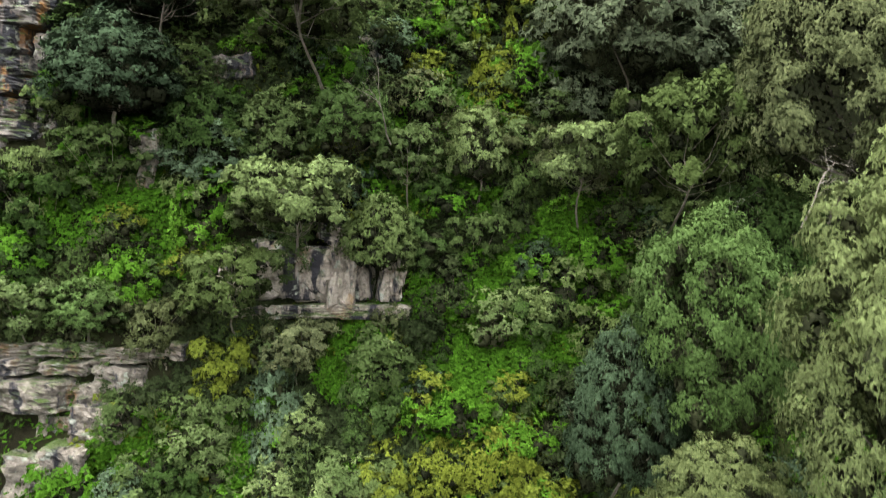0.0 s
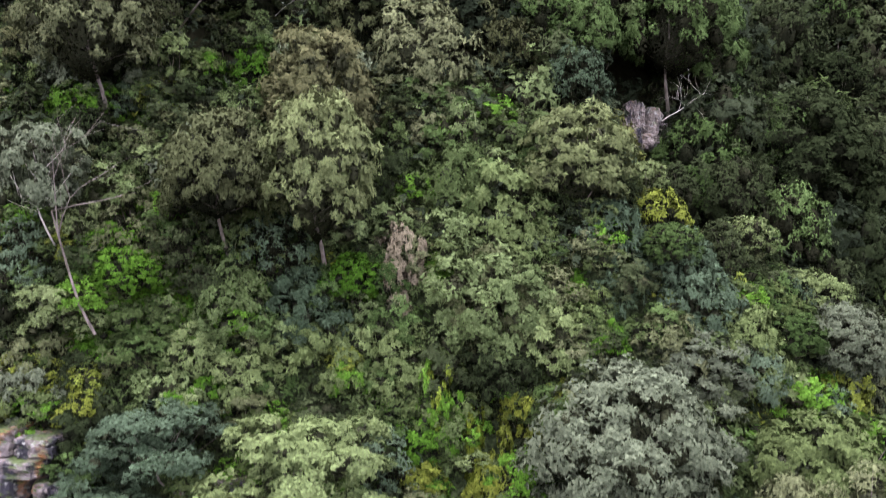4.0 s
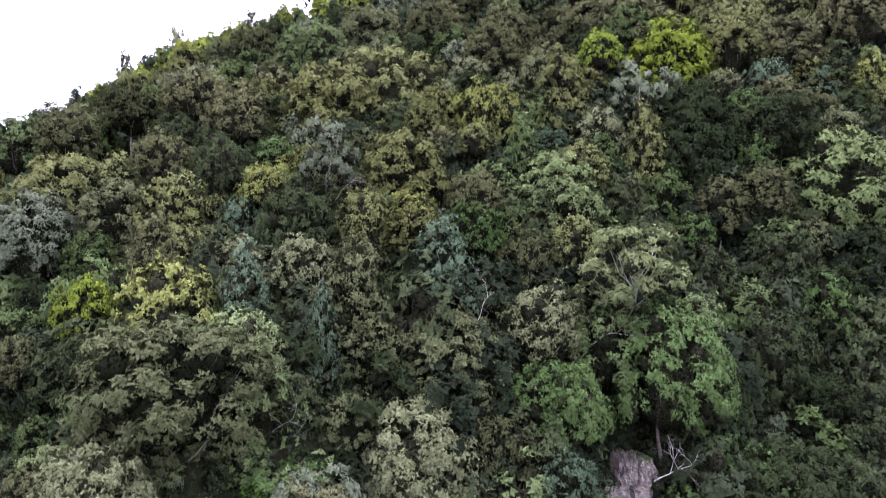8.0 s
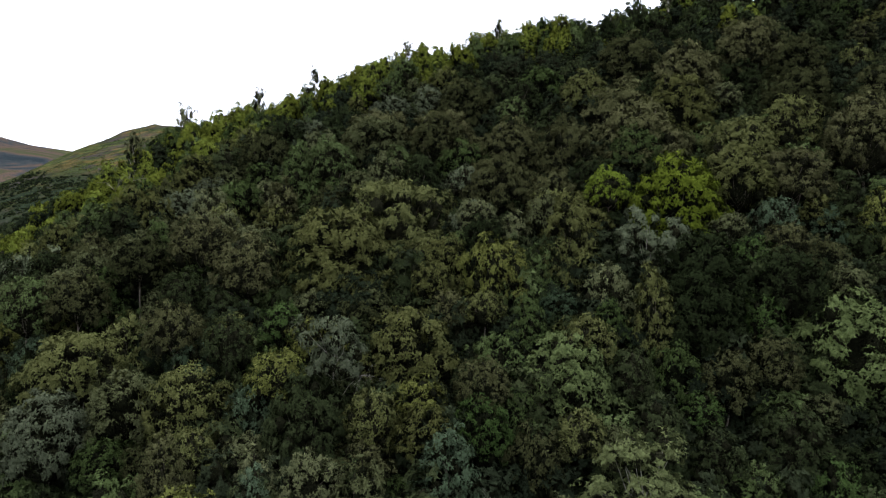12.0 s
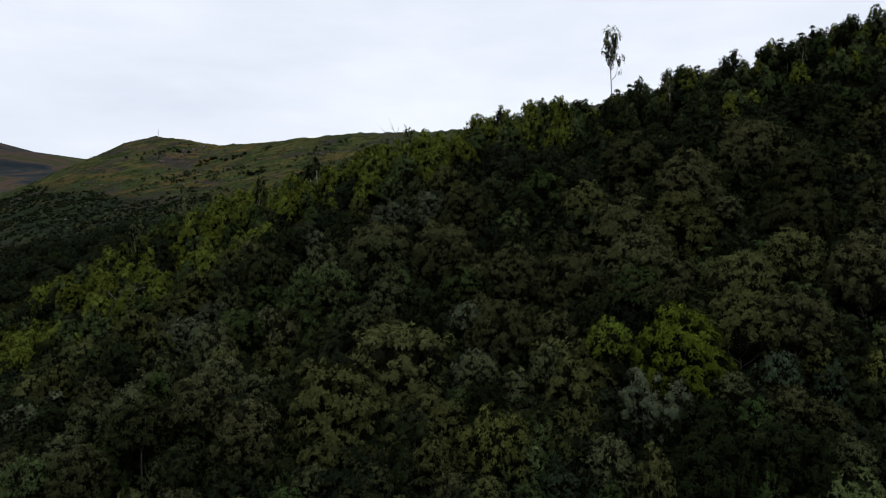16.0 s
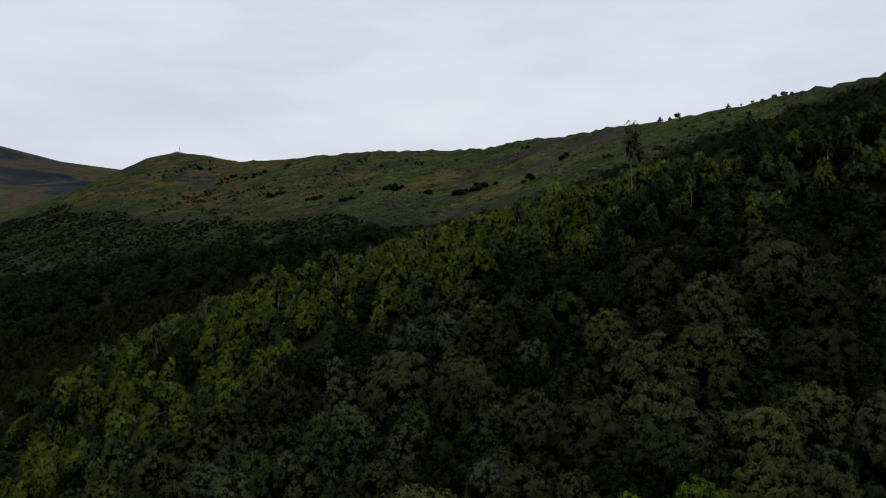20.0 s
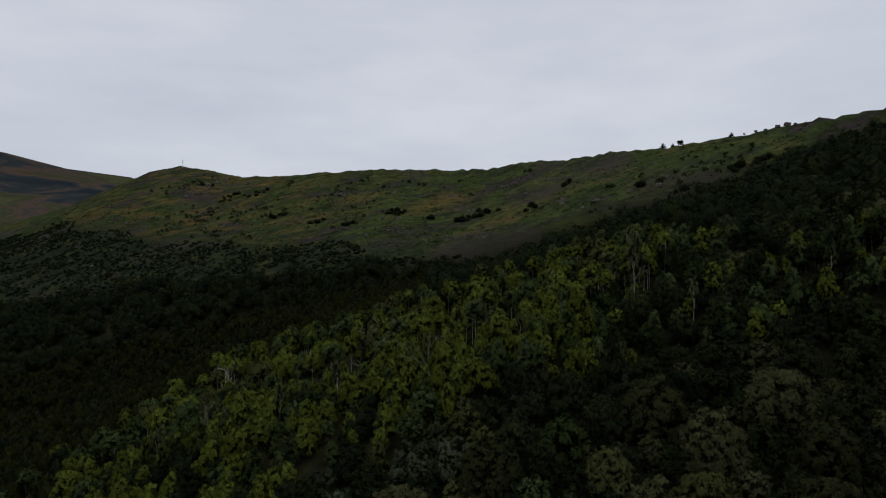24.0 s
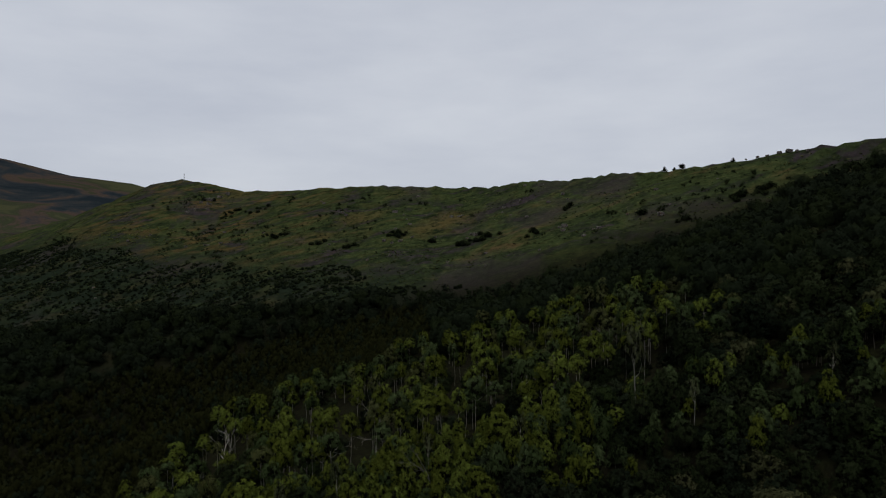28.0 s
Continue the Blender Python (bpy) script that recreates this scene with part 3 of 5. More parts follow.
WORDS = {"dark": "dark green", "wood_shade": "blackish green", "leafy": "deep green", "pale": "pale olive green", "green": "mid green", "grey": "pale grey-green", "sage": "sage green", "soft": "soft green", "olive": "olive green", "yellow": "yellowish green", "lime": "bright lime green", "bright": "bright green", "teal": "blue-green", "brown": "dull brownish green", "gum": "fresh olive green", "dry": "dry tan", "spur": "dull dark olive"}
SHAPES = {"dome": "rounded", "flat": "flat-topped", "cone": "pointed", "open": "open, straggling", "column": "hanging", "tuft": "sparse"}
NAMES = {"dome": "broadleaf_tree", "flat": "flat_topped_tree", "cone": "conical_tree", "open": "straggling_tree", "column": "climbing_vine"}
STOOD = []


def bent_trunk(trunk, turn, back, low):
    """A trunk whose foot lies so far back and so low under the crown, in a curve."""
    me = trunk.copy()
    v = np.empty(len(me.vertices) * 3, np.float32)
    me.vertices.foreach_get("co", v)
    v = v.reshape(-1, 3)
    f = np.clip((0.3 - v[:, 2]) / (0.3 - v[:, 2].min()), 0, 1)
    a = radians(turn)
    v[:, 0] += math.sin(a) * back * f ** 1.4
    v[:, 1] += math.cos(a) * back * f ** 1.4
    v[:, 2] = np.where(f > 0, 0.3 + (low - 0.3) * f, v[:, 2])
    me.vertices.foreach_set("co", v.ravel())
    me.update()
    return me


def tree(key, colour, x, y, top, width, height, label, name, group="", bark="brown", category="tree", turn=None):
    """One tree: its crown's top at the height top, its crown so wide and so tall; the trunk reaches the ground."""
    crown, trunk = KINDS[key]
    base = new(name)
    base.empty_display_size = 0.3
    gz = float(ground_z(x, y))
    turn = RNG.uniform(0, 360) if turn is None else turn
    foot = y
    if y < 50 and top - height - gz > 1.0 and category == "tree":
        # rooted higher up, where the slope meets it, with its trunk bent outwards
        while foot < y + 4.5 and float(ground_z(x, foot)) < top - 1.15 * height:
            foot += 0.15
        gz = float(ground_z(x, foot))
        trunk = bent_trunk(trunk, turn, (foot - y) / width, (gz - 0.2 - top + height) / height)
    base.location = (x, foot, gz)
    m = Matrix.LocRotScale((0, y - foot, top - height - gz), Euler((0, 0, radians(turn))), (width, width, height))
    for part_name, me, mat in (("trunk", trunk, BARK[bark]), ("crown", crown, LEAF[colour])):
        ob = new(part_name, me)
        ob.parent = base
        ob.matrix_basis = m
        if mat is not me.materials[0]:
            ob.material_slots[0].link = "OBJECT"
            ob.material_slots[0].material = mat
    STOOD.append((x, y, top - 0.5 * height, width))
    return tagged(base, label, category, group)


MARKED = []


def hero(key, colour, x, y, top, width, height, bark="brown"):
    """A tree that can be told apart from the rest."""
    shape = key.split("_")[-2]
    near = y < 33
    name = NAMES[shape] if not near or shape == "column" else ("leafy_" if key.startswith("huge") else "small_") + NAMES[shape]
    trunk = {"brown": "", "grey": ", grey-limbed,", "pale": ", pale-trunked,"}[bark]
    if shape == "column":
        label, cat = f"curtain of {WORDS[colour]} creeper hanging over the trees", "vine"
    else:
        label, cat = f"{SHAPES[shape]} {WORDS[colour]} tree{trunk} on the {'rocky cliff' if near else 'steep forest slope'}", "tree"
    MARKED.append((x, y, top, width, height))
    return tree(key, colour, x, y, top, width, height, label, name, "", bark, cat)


def forest(x0, x1, y0, y1, count, size, colours, kinds, name, label, group, tall=(1.0, 1.35), sink=(0.0, 1.5), gap=0.62, where_ok=None, bark="brown", category="tree"):
    """Fills a stretch of the slope with plants, apart from one another and from those that stand already."""
    made = tries = 0
    names = [c for c, w in colours for _ in range(w)]
    at = np.array(STOOD) if STOOD else np.zeros((0, 4))
    while made < count and tries < count * 120:
        tries += 1
        x, y = RNG.uniform(x0, x1), RNG.uniform(y0, y1)
        if abs(x) > 0.70 * y + 6 or (8.2 < x < 13.4 and 33.5 < y < 43) or (where_ok and not where_ok(x, y)):
            continue
        w = RNG.uniform(*size)
        c, k = names[RNG.integers(len(names))], kinds[RNG.integers(len(kinds))]
        h = w * RNG.uniform(*tall)
        top = float(tops(x, y)) - RNG.uniform(*sink)
        for hx, hy, htop, hw, hh in MARKED:
            if -0.2 * hw < hy - y < (1.7 if hy > 33 else 0.9) * hw and abs(hx - x) < 0.42 * (hw + w):
                top = min(top, htop - 0.48 * hh)
        top = max(top, float(ground_z(x, y)) + 0.6 * h)
        p = np.array([x, y, top - 0.5 * h])
        if len(at) and np.any(np.sum((at[:, :3] - p) ** 2, 1) < (gap * 0.5 * (w + at[:, 3])) ** 2):
            continue
        at = np.concatenate([at, [[*p, w]]])
        shape = k.split("_")[-2]
        tree(k, c, x, y, top, w, h, label.format(shape=SHAPES.get(shape, "bushy"), colour=WORDS[c]), name, group, bark, category)
        made += 1


def rocky(x, z):
    """Bare rock shows here."""
    return ((x < -10.6) & (z > 3.0) & (z < 9.9)) | ((x < -8.2) & (z > 7.6) & (z < 9.9)) | ((x < -12.6) & (z > 14.6) & (z < 21.0)) | ((x > -7.4) & (x < -1.1) & (z > 9.8) & (z < 12.9))


# the trees that stand out one by one
hero("near_dome_1", "teal", -9.15, 19.63, 5.96, 1.96, 2.20)
hero("near_open_2", "leafy", -7.53, 19.97, 6.18, 2.17, 2.24)
hero("near_open_1", "gum", -1.72, 20.37, 6.22, 2.03, 2.51)
hero("near_dome_1", "gum", -0.07, 20.68, 6.47, 2.44, 3.02)
hero("near_open_0", "green", -6.83, 20.80, 7.79, 2.08, 2.57)
hero("near_dome_1", "gum", 1.65, 21.18, 7.20, 3.27, 3.56)
hero("near_cone_1", "teal", -5.15, 21.55, 8.95, 3.32, 6.29)
hero("near_open_1", "leafy", -2.17, 21.57, 8.42, 2.54, 2.90)
hero("near_open_1", "gum", -6.85, 21.67, 9.82, 2.55, 3.16)
hero("near_open_1", "leafy", -13.14, 21.74, 12.72, 2.37, 2.68)
hero("near_open_1", "leafy", 3.13, 21.86, 9.00, 1.98, 2.45)
hero("near_dome_0", "bright", -9.86, 21.91, 12.20, 2.19, 2.70)
hero("near_dome_0", "green", 4.92, 21.95, 9.16, 1.99, 3.20)
hero("near_column_0", "bright", -8.59, 22.29, 13.65, 0.79, 2.29)
hero("near_open_1", "sage", -1.70, 22.32, 10.57, 1.62, 2.25)
hero("near_open_2", "sage", -4.46, 21.4, 10.1, 2.4, 2.3)
hero("near_open_1", "soft", -13.25, 22.53, 15.86, 2.45, 3.79)
hero("near_open_1", "leafy", 2.86, 22.56, 10.92, 2.25, 3.29)
hero("near_column_0", "bright", -11.76, 22.84, 17.40, 1.08, 3.20)
hero("near_flat_0", "soft", -12.68, 23.15, 17.85, 2.52, 2.60)
hero("near_open_0", "green", 1.07, 23.52, 13.36, 2.56, 2.90)
hero("near_flat_1", "leafy", -1.81, 23.64, 13.84, 2.89, 3.98)
hero("near_open_0", "leafy", -0.08, 23.97, 14.75, 2.17, 2.42)
hero("near_flat_1", "teal", -11.81, 24.07, 20.04, 3.71, 3.24)
hero("near_open_2", "green", 2.47, 24.13, 15.06, 2.63, 3.25)
hero("near_column_1", "bright", 0.91, 24.24, 16.94, 0.76, 4.08)
hero("near_dome_0", "teal", -7.80, 24.37, 17.07, 5.08, 3.83)
hero("near_flat_0", "soft", -4.6, 21.0, 15.3, 4.3, 3.8)
hero("near_dome_1", "soft", -1.95, 21.7, 13.8, 2.4, 3.0)
hero("near_open_2", "soft", -6.4, 20.9, 12.4, 3.2, 3.0)
hero("near_dome_0", "leafy", -10.6, 20.9, 11.2, 2.2, 2.0)
hero("near_open_1", "green", -12.6, 20.8, 11.5, 2.6, 2.4)
hero("near_open_0", "leafy", -12.9, 22.2, 14.6, 3.0, 3.4)
hero("near_open_0", "grey", -14.53, 24.65, 23.10, 2.69, 3.33, "grey")
hero("near_open_2", "soft", 7.98, 24.80, 15.85, 4.50, 4.73, "grey")
hero("near_flat_0", "teal", -10.92, 24.87, 21.85, 4.05, 3.34)
hero("near_open_0", "sage", -14.70, 24.96, 24.18, 2.71, 3.35)
hero("near_flat_1", "sage", 4.80, 25.01, 17.00, 4.08, 4.49, "grey")
hero("near_flat_1", "sage", 1.65, 25.10, 17.36, 3.64, 3.10)
hero("near_cone_0", "gum", 1.79, 25.57, 19.54, 2.78, 3.73)
hero("near_open_2", "green", -11.14, 25.61, 25.22, 3.24, 2.86)
hero("near_column_1", "gum", 2.57, 25.72, 20.70, 1.02, 3.14)
hero("near_dome_0", "grey", 4.67, 25.77, 19.48, 3.26, 3.75)
hero("near_open_0", "soft", 8.72, 25.80, 18.63, 4.45, 4.92, "grey")
hero("near_flat_0", "soft", -13.77, 25.83, 26.30, 4.24, 3.49)
hero("near_dome_2", "soft", -9.14, 25.85, 24.43, 2.83, 2.91)
hero("near_open_2", "soft", 13.69, 25.85, 17.16, 4.71, 4.37, "grey")
hero("near_dome_1", "teal", 10.33, 25.93, 18.82, 3.54, 3.51)
hero("near_flat_1", "sage", -7.05, 25.96, 22.12, 3.55, 2.63)
hero("near_dome_2", "soft", -7.35, 26.15, 23.51, 3.07, 3.22)
hero("near_column_1", "bright", -0.49, 26.19, 22.58, 1.24, 4.92)
hero("near_dome_2", "grey", 6.68, 26.30, 20.40, 4.28, 4.12)
hero("near_open_0", "gum", 3.49, 26.41, 21.90, 2.63, 3.54)
hero("near_open_1", "bright", 0.28, 26.47, 22.44, 2.63, 4.44)
hero("near_dome_1", "grey", 12.50, 26.50, 20.27, 3.14, 4.48)
hero("near_flat_1", "soft", -4.3, 21.8, 22.2, 5.9, 4.6)
hero("near_dome_2", "sage", 5.97, 26.97, 22.46, 4.15, 4.53)
hero("near_dome_0", "green", -8.05, 27.12, 26.76, 3.95, 4.89)
hero("near_dome_2", "soft", -3.18, 27.12, 24.57, 2.96, 3.97)
hero("near_flat_1", "grey", 9.99, 27.18, 21.86, 4.67, 3.65)
hero("near_open_0", "soft", -4.74, 27.26, 24.49, 4.52, 4.35)
hero("near_dome_0", "soft", -1.60, 27.32, 24.27, 3.77, 4.04)
hero("near_dome_2", "teal", -5.28, 27.70, 26.53, 4.04, 4.68)
hero("near_dome_1", "teal", 12.72, 27.86, 23.69, 2.77, 3.43)
hero("near_dome_1", "grey", 10.30, 28.03, 24.07, 5.07, 3.76)
hero("near_dome_0", "soft", 4.51, 28.13, 25.61, 4.61, 4.75)
hero("near_open_1", "dry", -1.67, 28.21, 27.58, 2.34, 4.82)
hero("near_open_1", "grey", -14.4, 24.6, 32.2, 3.5, 4.8, "pale")
hero("near_open_2", "dry", -1.49, 28.51, 28.42, 2.34, 5.14)
hero("near_dome_0", "soft", 12.53, 28.60, 25.01, 4.17, 5.48)
hero("near_dome_1", "sage", 2.01, 28.66, 27.53, 4.70, 6.46)
hero("near_dome_0", "grey", -9.62, 29.04, 32.27, 5.07, 6.28)
hero("near_dome_2", "teal", 10.89, 29.25, 26.73, 3.99, 4.94)
hero("near_dome_1", "teal", 10.56, 29.94, 28.24, 3.30, 4.43)
hero("near_cone_1", "teal", 7.62, 30.06, 29.59, 4.97, 8.20)
hero("near_dome_0", "grey", 17.82, 30.44, 24.95, 4.16, 5.14)
hero("near_dome_0", "soft", 2.39, 30.72, 31.16, 5.59, 6.92)
hero("near_dome_1", "green", 0.68, 30.72, 31.96, 3.95, 5.24)
hero("near_dome_2", "pale", -5.92, 30.83, 33.77, 4.82, 5.96)
hero("dome_0", "brown", -18.19, 31.01, 37.71, 2.76, 3.27)
hero("near_dome_2", "grey", -14.94, 31.14, 38.58, 5.97, 7.08)
hero("dome_1", "bright", -8.29, 31.52, 36.57, 2.81, 3.63)
hero("dome_1", "green", 0.90, 31.83, 34.12, 2.58, 4.28)
hero("dome_1", "green", 5.56, 32.77, 33.87, 4.77, 5.66)
hero("near_dome_1", "sage", -14.40, 32.79, 41.34, 5.76, 6.83)
hero("near_dome_2", "grey", -5.78, 32.83, 37.22, 6.03, 7.15)
hero("dome_3", "dark", -17.90, 33.86, 43.46, 2.74, 3.57)
hero("dome_1", "sage", -4.24, 34.71, 40.31, 3.36, 3.99)
hero("dome_3", "brown", -21.58, 34.84, 43.20, 2.53, 3.67)
hero("near_dome_2", "sage", -1.00, 35.11, 39.93, 6.72, 7.97)
hero("dome_3", "soft", -10.00, 35.73, 44.70, 4.61, 5.81)
hero("dome_0", "lime", -18.33, 35.82, 46.33, 3.18, 5.14)
hero("near_dome_2", "dark", 21.69, 36.24, 29.78, 4.62, 6.17)
hero("dome_3", "leafy", 5.91, 36.93, 41.70, 4.47, 5.30)
hero("cone_2", "teal", -6.07, 37.00, 45.69, 2.39, 6.01)
hero("dome_0", "sage", -3.31, 37.07, 44.01, 3.89, 4.61)
hero("cone_1", "teal", -10.54, 37.64, 47.93, 3.03, 5.04)
hero("big_dome_1", "sage", 0.71, 38.33, 44.37, 6.79, 8.06, "grey")
hero("cone_0", "brown", -15.83, 38.38, 49.62, 3.40, 4.77)
hero("dome_2", "leafy", 18.15, 38.82, 36.16, 5.63, 6.67)
hero("dome_4", "sage", 6.29, 39.44, 45.74, 5.08, 6.02, "grey")
hero("dome_1", "green", 9.94, 39.63, 44.44, 5.11, 6.05)
hero("near_dome_2", "dark", 21.00, 39.87, 36.49, 7.25, 8.60)
hero("big_dome_2", "dark", 24.51, 40.84, 35.83, 5.92, 7.79)
hero("cone_0", "teal", 0.40, 40.94, 49.42, 5.60, 7.42)
hero("near_dome_0", "leafy", 15.70, 41.11, 42.95, 5.24, 7.76)
hero("dome_0", "olive", -1.29, 42.58, 50.56, 3.78, 4.48)
hero("big_dome_1", "grey", -25.14, 42.95, 51.15, 5.87, 6.96)
hero("dome_3", "olive", -4.58, 42.98, 51.53, 3.46, 4.92)
hero("big_dome_1", "dark", -8.57, 43.38, 52.51, 5.93, 8.27)
hero("dome_1", "sage", -21.03, 44.68, 52.35, 5.04, 5.97)
hero("dome_2", "olive", -17.00, 44.81, 52.72, 5.77, 6.85)
hero("dome_4", "dark", 21.61, 44.82, 44.31, 5.76, 8.96)
hero("dome_0", "brown", 2.75, 45.52, 53.07, 3.66, 4.78)
hero("dome_0", "yellow", -10.91, 45.62, 53.58, 4.03, 4.78)
hero("open_0", "pale", 11.5, 39.6, 49.4, 7.2, 6.8, "grey")
hero("big_dome_0", "soft", 8.77, 48.04, 54.58, 6.55, 7.77)
hero("dome_2", "dark", 24.32, 48.04, 49.42, 5.78, 7.31)
hero("big_dome_2", "olive", -26.40, 48.54, 55.06, 7.01, 8.31)
hero("dome_4", "dark", -15.20, 48.56, 55.75, 3.51, 5.09)
hero("big_dome_0", "olive", -2.43, 49.19, 56.27, 7.50, 8.89)
hero("dome_1", "brown", 20.51, 49.50, 52.90, 4.37, 5.65)
hero("dome_0", "olive", 10.37, 49.66, 55.58, 4.39, 5.20)
hero("dome_4", "brown", -19.81, 50.04, 56.48, 4.42, 5.24)
hero("cone_0", "green", 6.32, 50.13, 56.86, 3.63, 5.25)
hero("dome_2", "brown", 24.40, 50.67, 53.94, 4.48, 5.31)
hero("open_0", "grey", -7.0, 43.6, 56.2, 4.6, 5.8, "grey")
hero("cone_0", "olive", 16.09, 52.61, 58.76, 4.64, 8.50)
hero("big_dome_1", "soft", 31.01, 52.73, 56.85, 9.72, 11.52)
hero("dome_3", "green", -32.45, 53.08, 58.28, 4.69, 5.56)
hero("dome_4", "brown", -28.77, 53.60, 58.77, 4.73, 5.61)
hero("big_dome_1", "dark", 19.96, 53.66, 58.42, 7.74, 9.17)
hero("dome_4", "yellow", 4.06, 54.89, 61.48, 5.27, 7.29)
hero("dome_0", "dark", 27.79, 54.97, 60.42, 5.73, 7.32)
hero("dome_1", "brown", -16.40, 56.89, 61.71, 5.47, 6.49)
hero("big_dome_0", "dark", 21.22, 56.91, 62.12, 8.67, 10.28)
hero("dome_4", "brown", -25.55, 57.35, 61.80, 5.06, 6.00)
hero("cone_0", "olive", 10.72, 58.60, 64.60, 6.57, 8.91)
hero("open_2", "grey", 17.56, 58.84, 64.15, 7.07, 8.38, "grey")
hero("dome_4", "brown", -21.00, 59.26, 63.57, 5.22, 6.19)
hero("big_dome_0", "olive", -8.53, 60.54, 64.37, 12.59, 14.92)
hero("dome_4", "lime", 15.13, 63.00, 67.83, 4.03, 4.78)
hero("big_dome_1", "lime", 21.37, 63.03, 68.86, 8.83, 11.36)
hero("big_dome_2", "brown", 33.19, 64.83, 70.37, 6.23, 7.38)
hero("big_dome_0", "olive", 28.01, 65.22, 70.49, 6.78, 8.04)
hero("big_dome_0", "brown", 5.49, 66.13, 69.42, 6.88, 8.15)
hero("big_dome_2", "olive", -4.34, 66.31, 68.11, 10.61, 12.58)
hero("big_dome_1", "brown", 42.68, 69.97, 75.79, 8.39, 9.95)
hero("big_dome_2", "olive", 30.67, 71.03, 74.54, 7.38, 8.75)
hero("dome_1", "green", 19.78, 71.12, 73.40, 5.68, 6.74)
hero("dome_0", "olive", 35.97, 71.54, 76.33, 5.72, 7.46)
hero("big_dome_2", "brown", 13.38, 74.17, 74.51, 7.70, 9.13)
hero("big_dome_0", "brown", 21.41, 74.27, 76.34, 11.27, 13.36)
hero("big_dome_1", "brown", 7.44, 75.40, 74.69, 6.62, 7.85)
hero("dome_4", "green", -12.47, 75.66, 72.80, 5.44, 6.45)
hero("cone_2", "green", -16.25, 75.72, 72.23, 5.44, 8.60)
hero("big_dome_0", "brown", -0.67, 78.89, 76.23, 6.93, 8.21)
hero("big_dome_2", "brown", 40.74, 79.57, 81.85, 7.62, 9.03)
hero("big_dome_0", "olive", 27.38, 81.83, 81.22, 9.79, 11.61)
hero("big_dome_1", "brown", 21.46, 82.03, 79.91, 12.43, 14.74)
hero("big_dome_2", "sage", -8.14, 82.06, 76.85, 8.51, 10.09)
hero("big_dome_1", "brown", -21.14, 82.55, 74.64, 7.24, 9.37)
hero("big_dome_2", "brown", 0.02, 82.56, 77.96, 8.56, 10.15)
hero("big_dome_1", "brown", 43.43, 84.84, 86.56, 7.44, 8.82)
hero("big_dome_1", "olive", 17.51, 85.52, 82.57, 6.14, 7.28)
hero("big_dome_2", "brown", -8.44, 85.55, 78.50, 8.87, 10.51)
hero("big_dome_0", "brown", 2.84, 88.01, 82.56, 8.42, 9.98)
hero("big_dome_1", "brown", 30.92, 88.17, 86.78, 9.14, 10.83)
hero("big_dome_2", "brown", 41.07, 93.48, 92.23, 9.68, 11.48)
hero("big_dome_1", "brown", 25.41, 94.25, 89.75, 9.76, 11.57)


# broad crowns that stand out over the slope
hero("near_dome_0", "teal", -10.4, 22.2, 19.4, 4.2, 3.8)
hero("near_dome_1", "green", -5.7, 23.2, 17.2, 3.0, 2.9)
hero("near_dome_2", "leafy", -3.1, 23.4, 17.6, 3.0, 3.0)
hero("near_open_0", "green", -1.2, 23.5, 16.2, 2.4, 2.6)
hero("near_dome_0", "leafy", -7.7, 22.9, 17.4, 3.0, 3.2)
hero("near_flat_1", "teal", -9.4, 23.3, 22.2, 4.5, 3.4)
hero("near_dome_1", "grey", 6.8, 25.3, 23.2, 7.2, 6.8)
hero("near_dome_2", "green", 1.9, 28.6, 27.6, 6.2, 6.2)
hero("near_dome_0", "soft", 1.2, 23.7, 16.9, 2.3, 3.2)
hero("near_flat_0", "soft", 4.5, 22.2, 16.5, 3.2, 3.4)
hero("near_dome_2", "pale", -4.7, 26.8, 33.4, 4.7, 6.6)
hero("near_dome_0", "brown", -5.3, 30.0, 36.8, 5.2, 6.2)
hero("near_dome_1", "sage", -8.3, 25.9, 32.5, 4.2, 5.2)
hero("near_dome_0", "pale", 6.2, 30.8, 33.6, 5.2, 5.4)
hero("big_dome_0", "dark", 19.5, 38.0, 36.2, 8.2, 8.4)
hero("big_dome_2", "sage", -12.2, 32.2, 45.0, 9.2, 8.6)
hero("near_dome_2", "sage", -14.0, 27.8, 39.5, 5.2, 6.2)
hero("near_dome_1", "leafy", 7.6, 36.5, 41.4, 3.6, 5.6)
hero("big_dome_1", "leafy", 13.2, 38.9, 44.6, 6.6, 8.8)

hero("near_dome_2", "bright", -11.5, 25.4, 27.2, 2.6, 2.2)
hero("near_dome_0", "bright", -12.8, 25.0, 26.2, 2.2, 1.9)
hero("near_dome_1", "bright", -3.4, 27.6, 27.0, 2.4, 2.4)
hero("near_dome_2", "leafy", 9.9, 29.2, 28.3, 2.6, 2.2)
hero("near_dome_0", "leafy", 14.8, 28.7, 24.5, 2.8, 2.2)
hero("near_column_0", "lime", 0.1, 25.9, 22.6, 1.3, 3.4)
hero("near_column_1", "lime", 1.3, 25.6, 21.2, 1.1, 3.2)
hero("near_dome_1", "grey", 17.2, 28.8, 24.6, 3.2, 3.0)

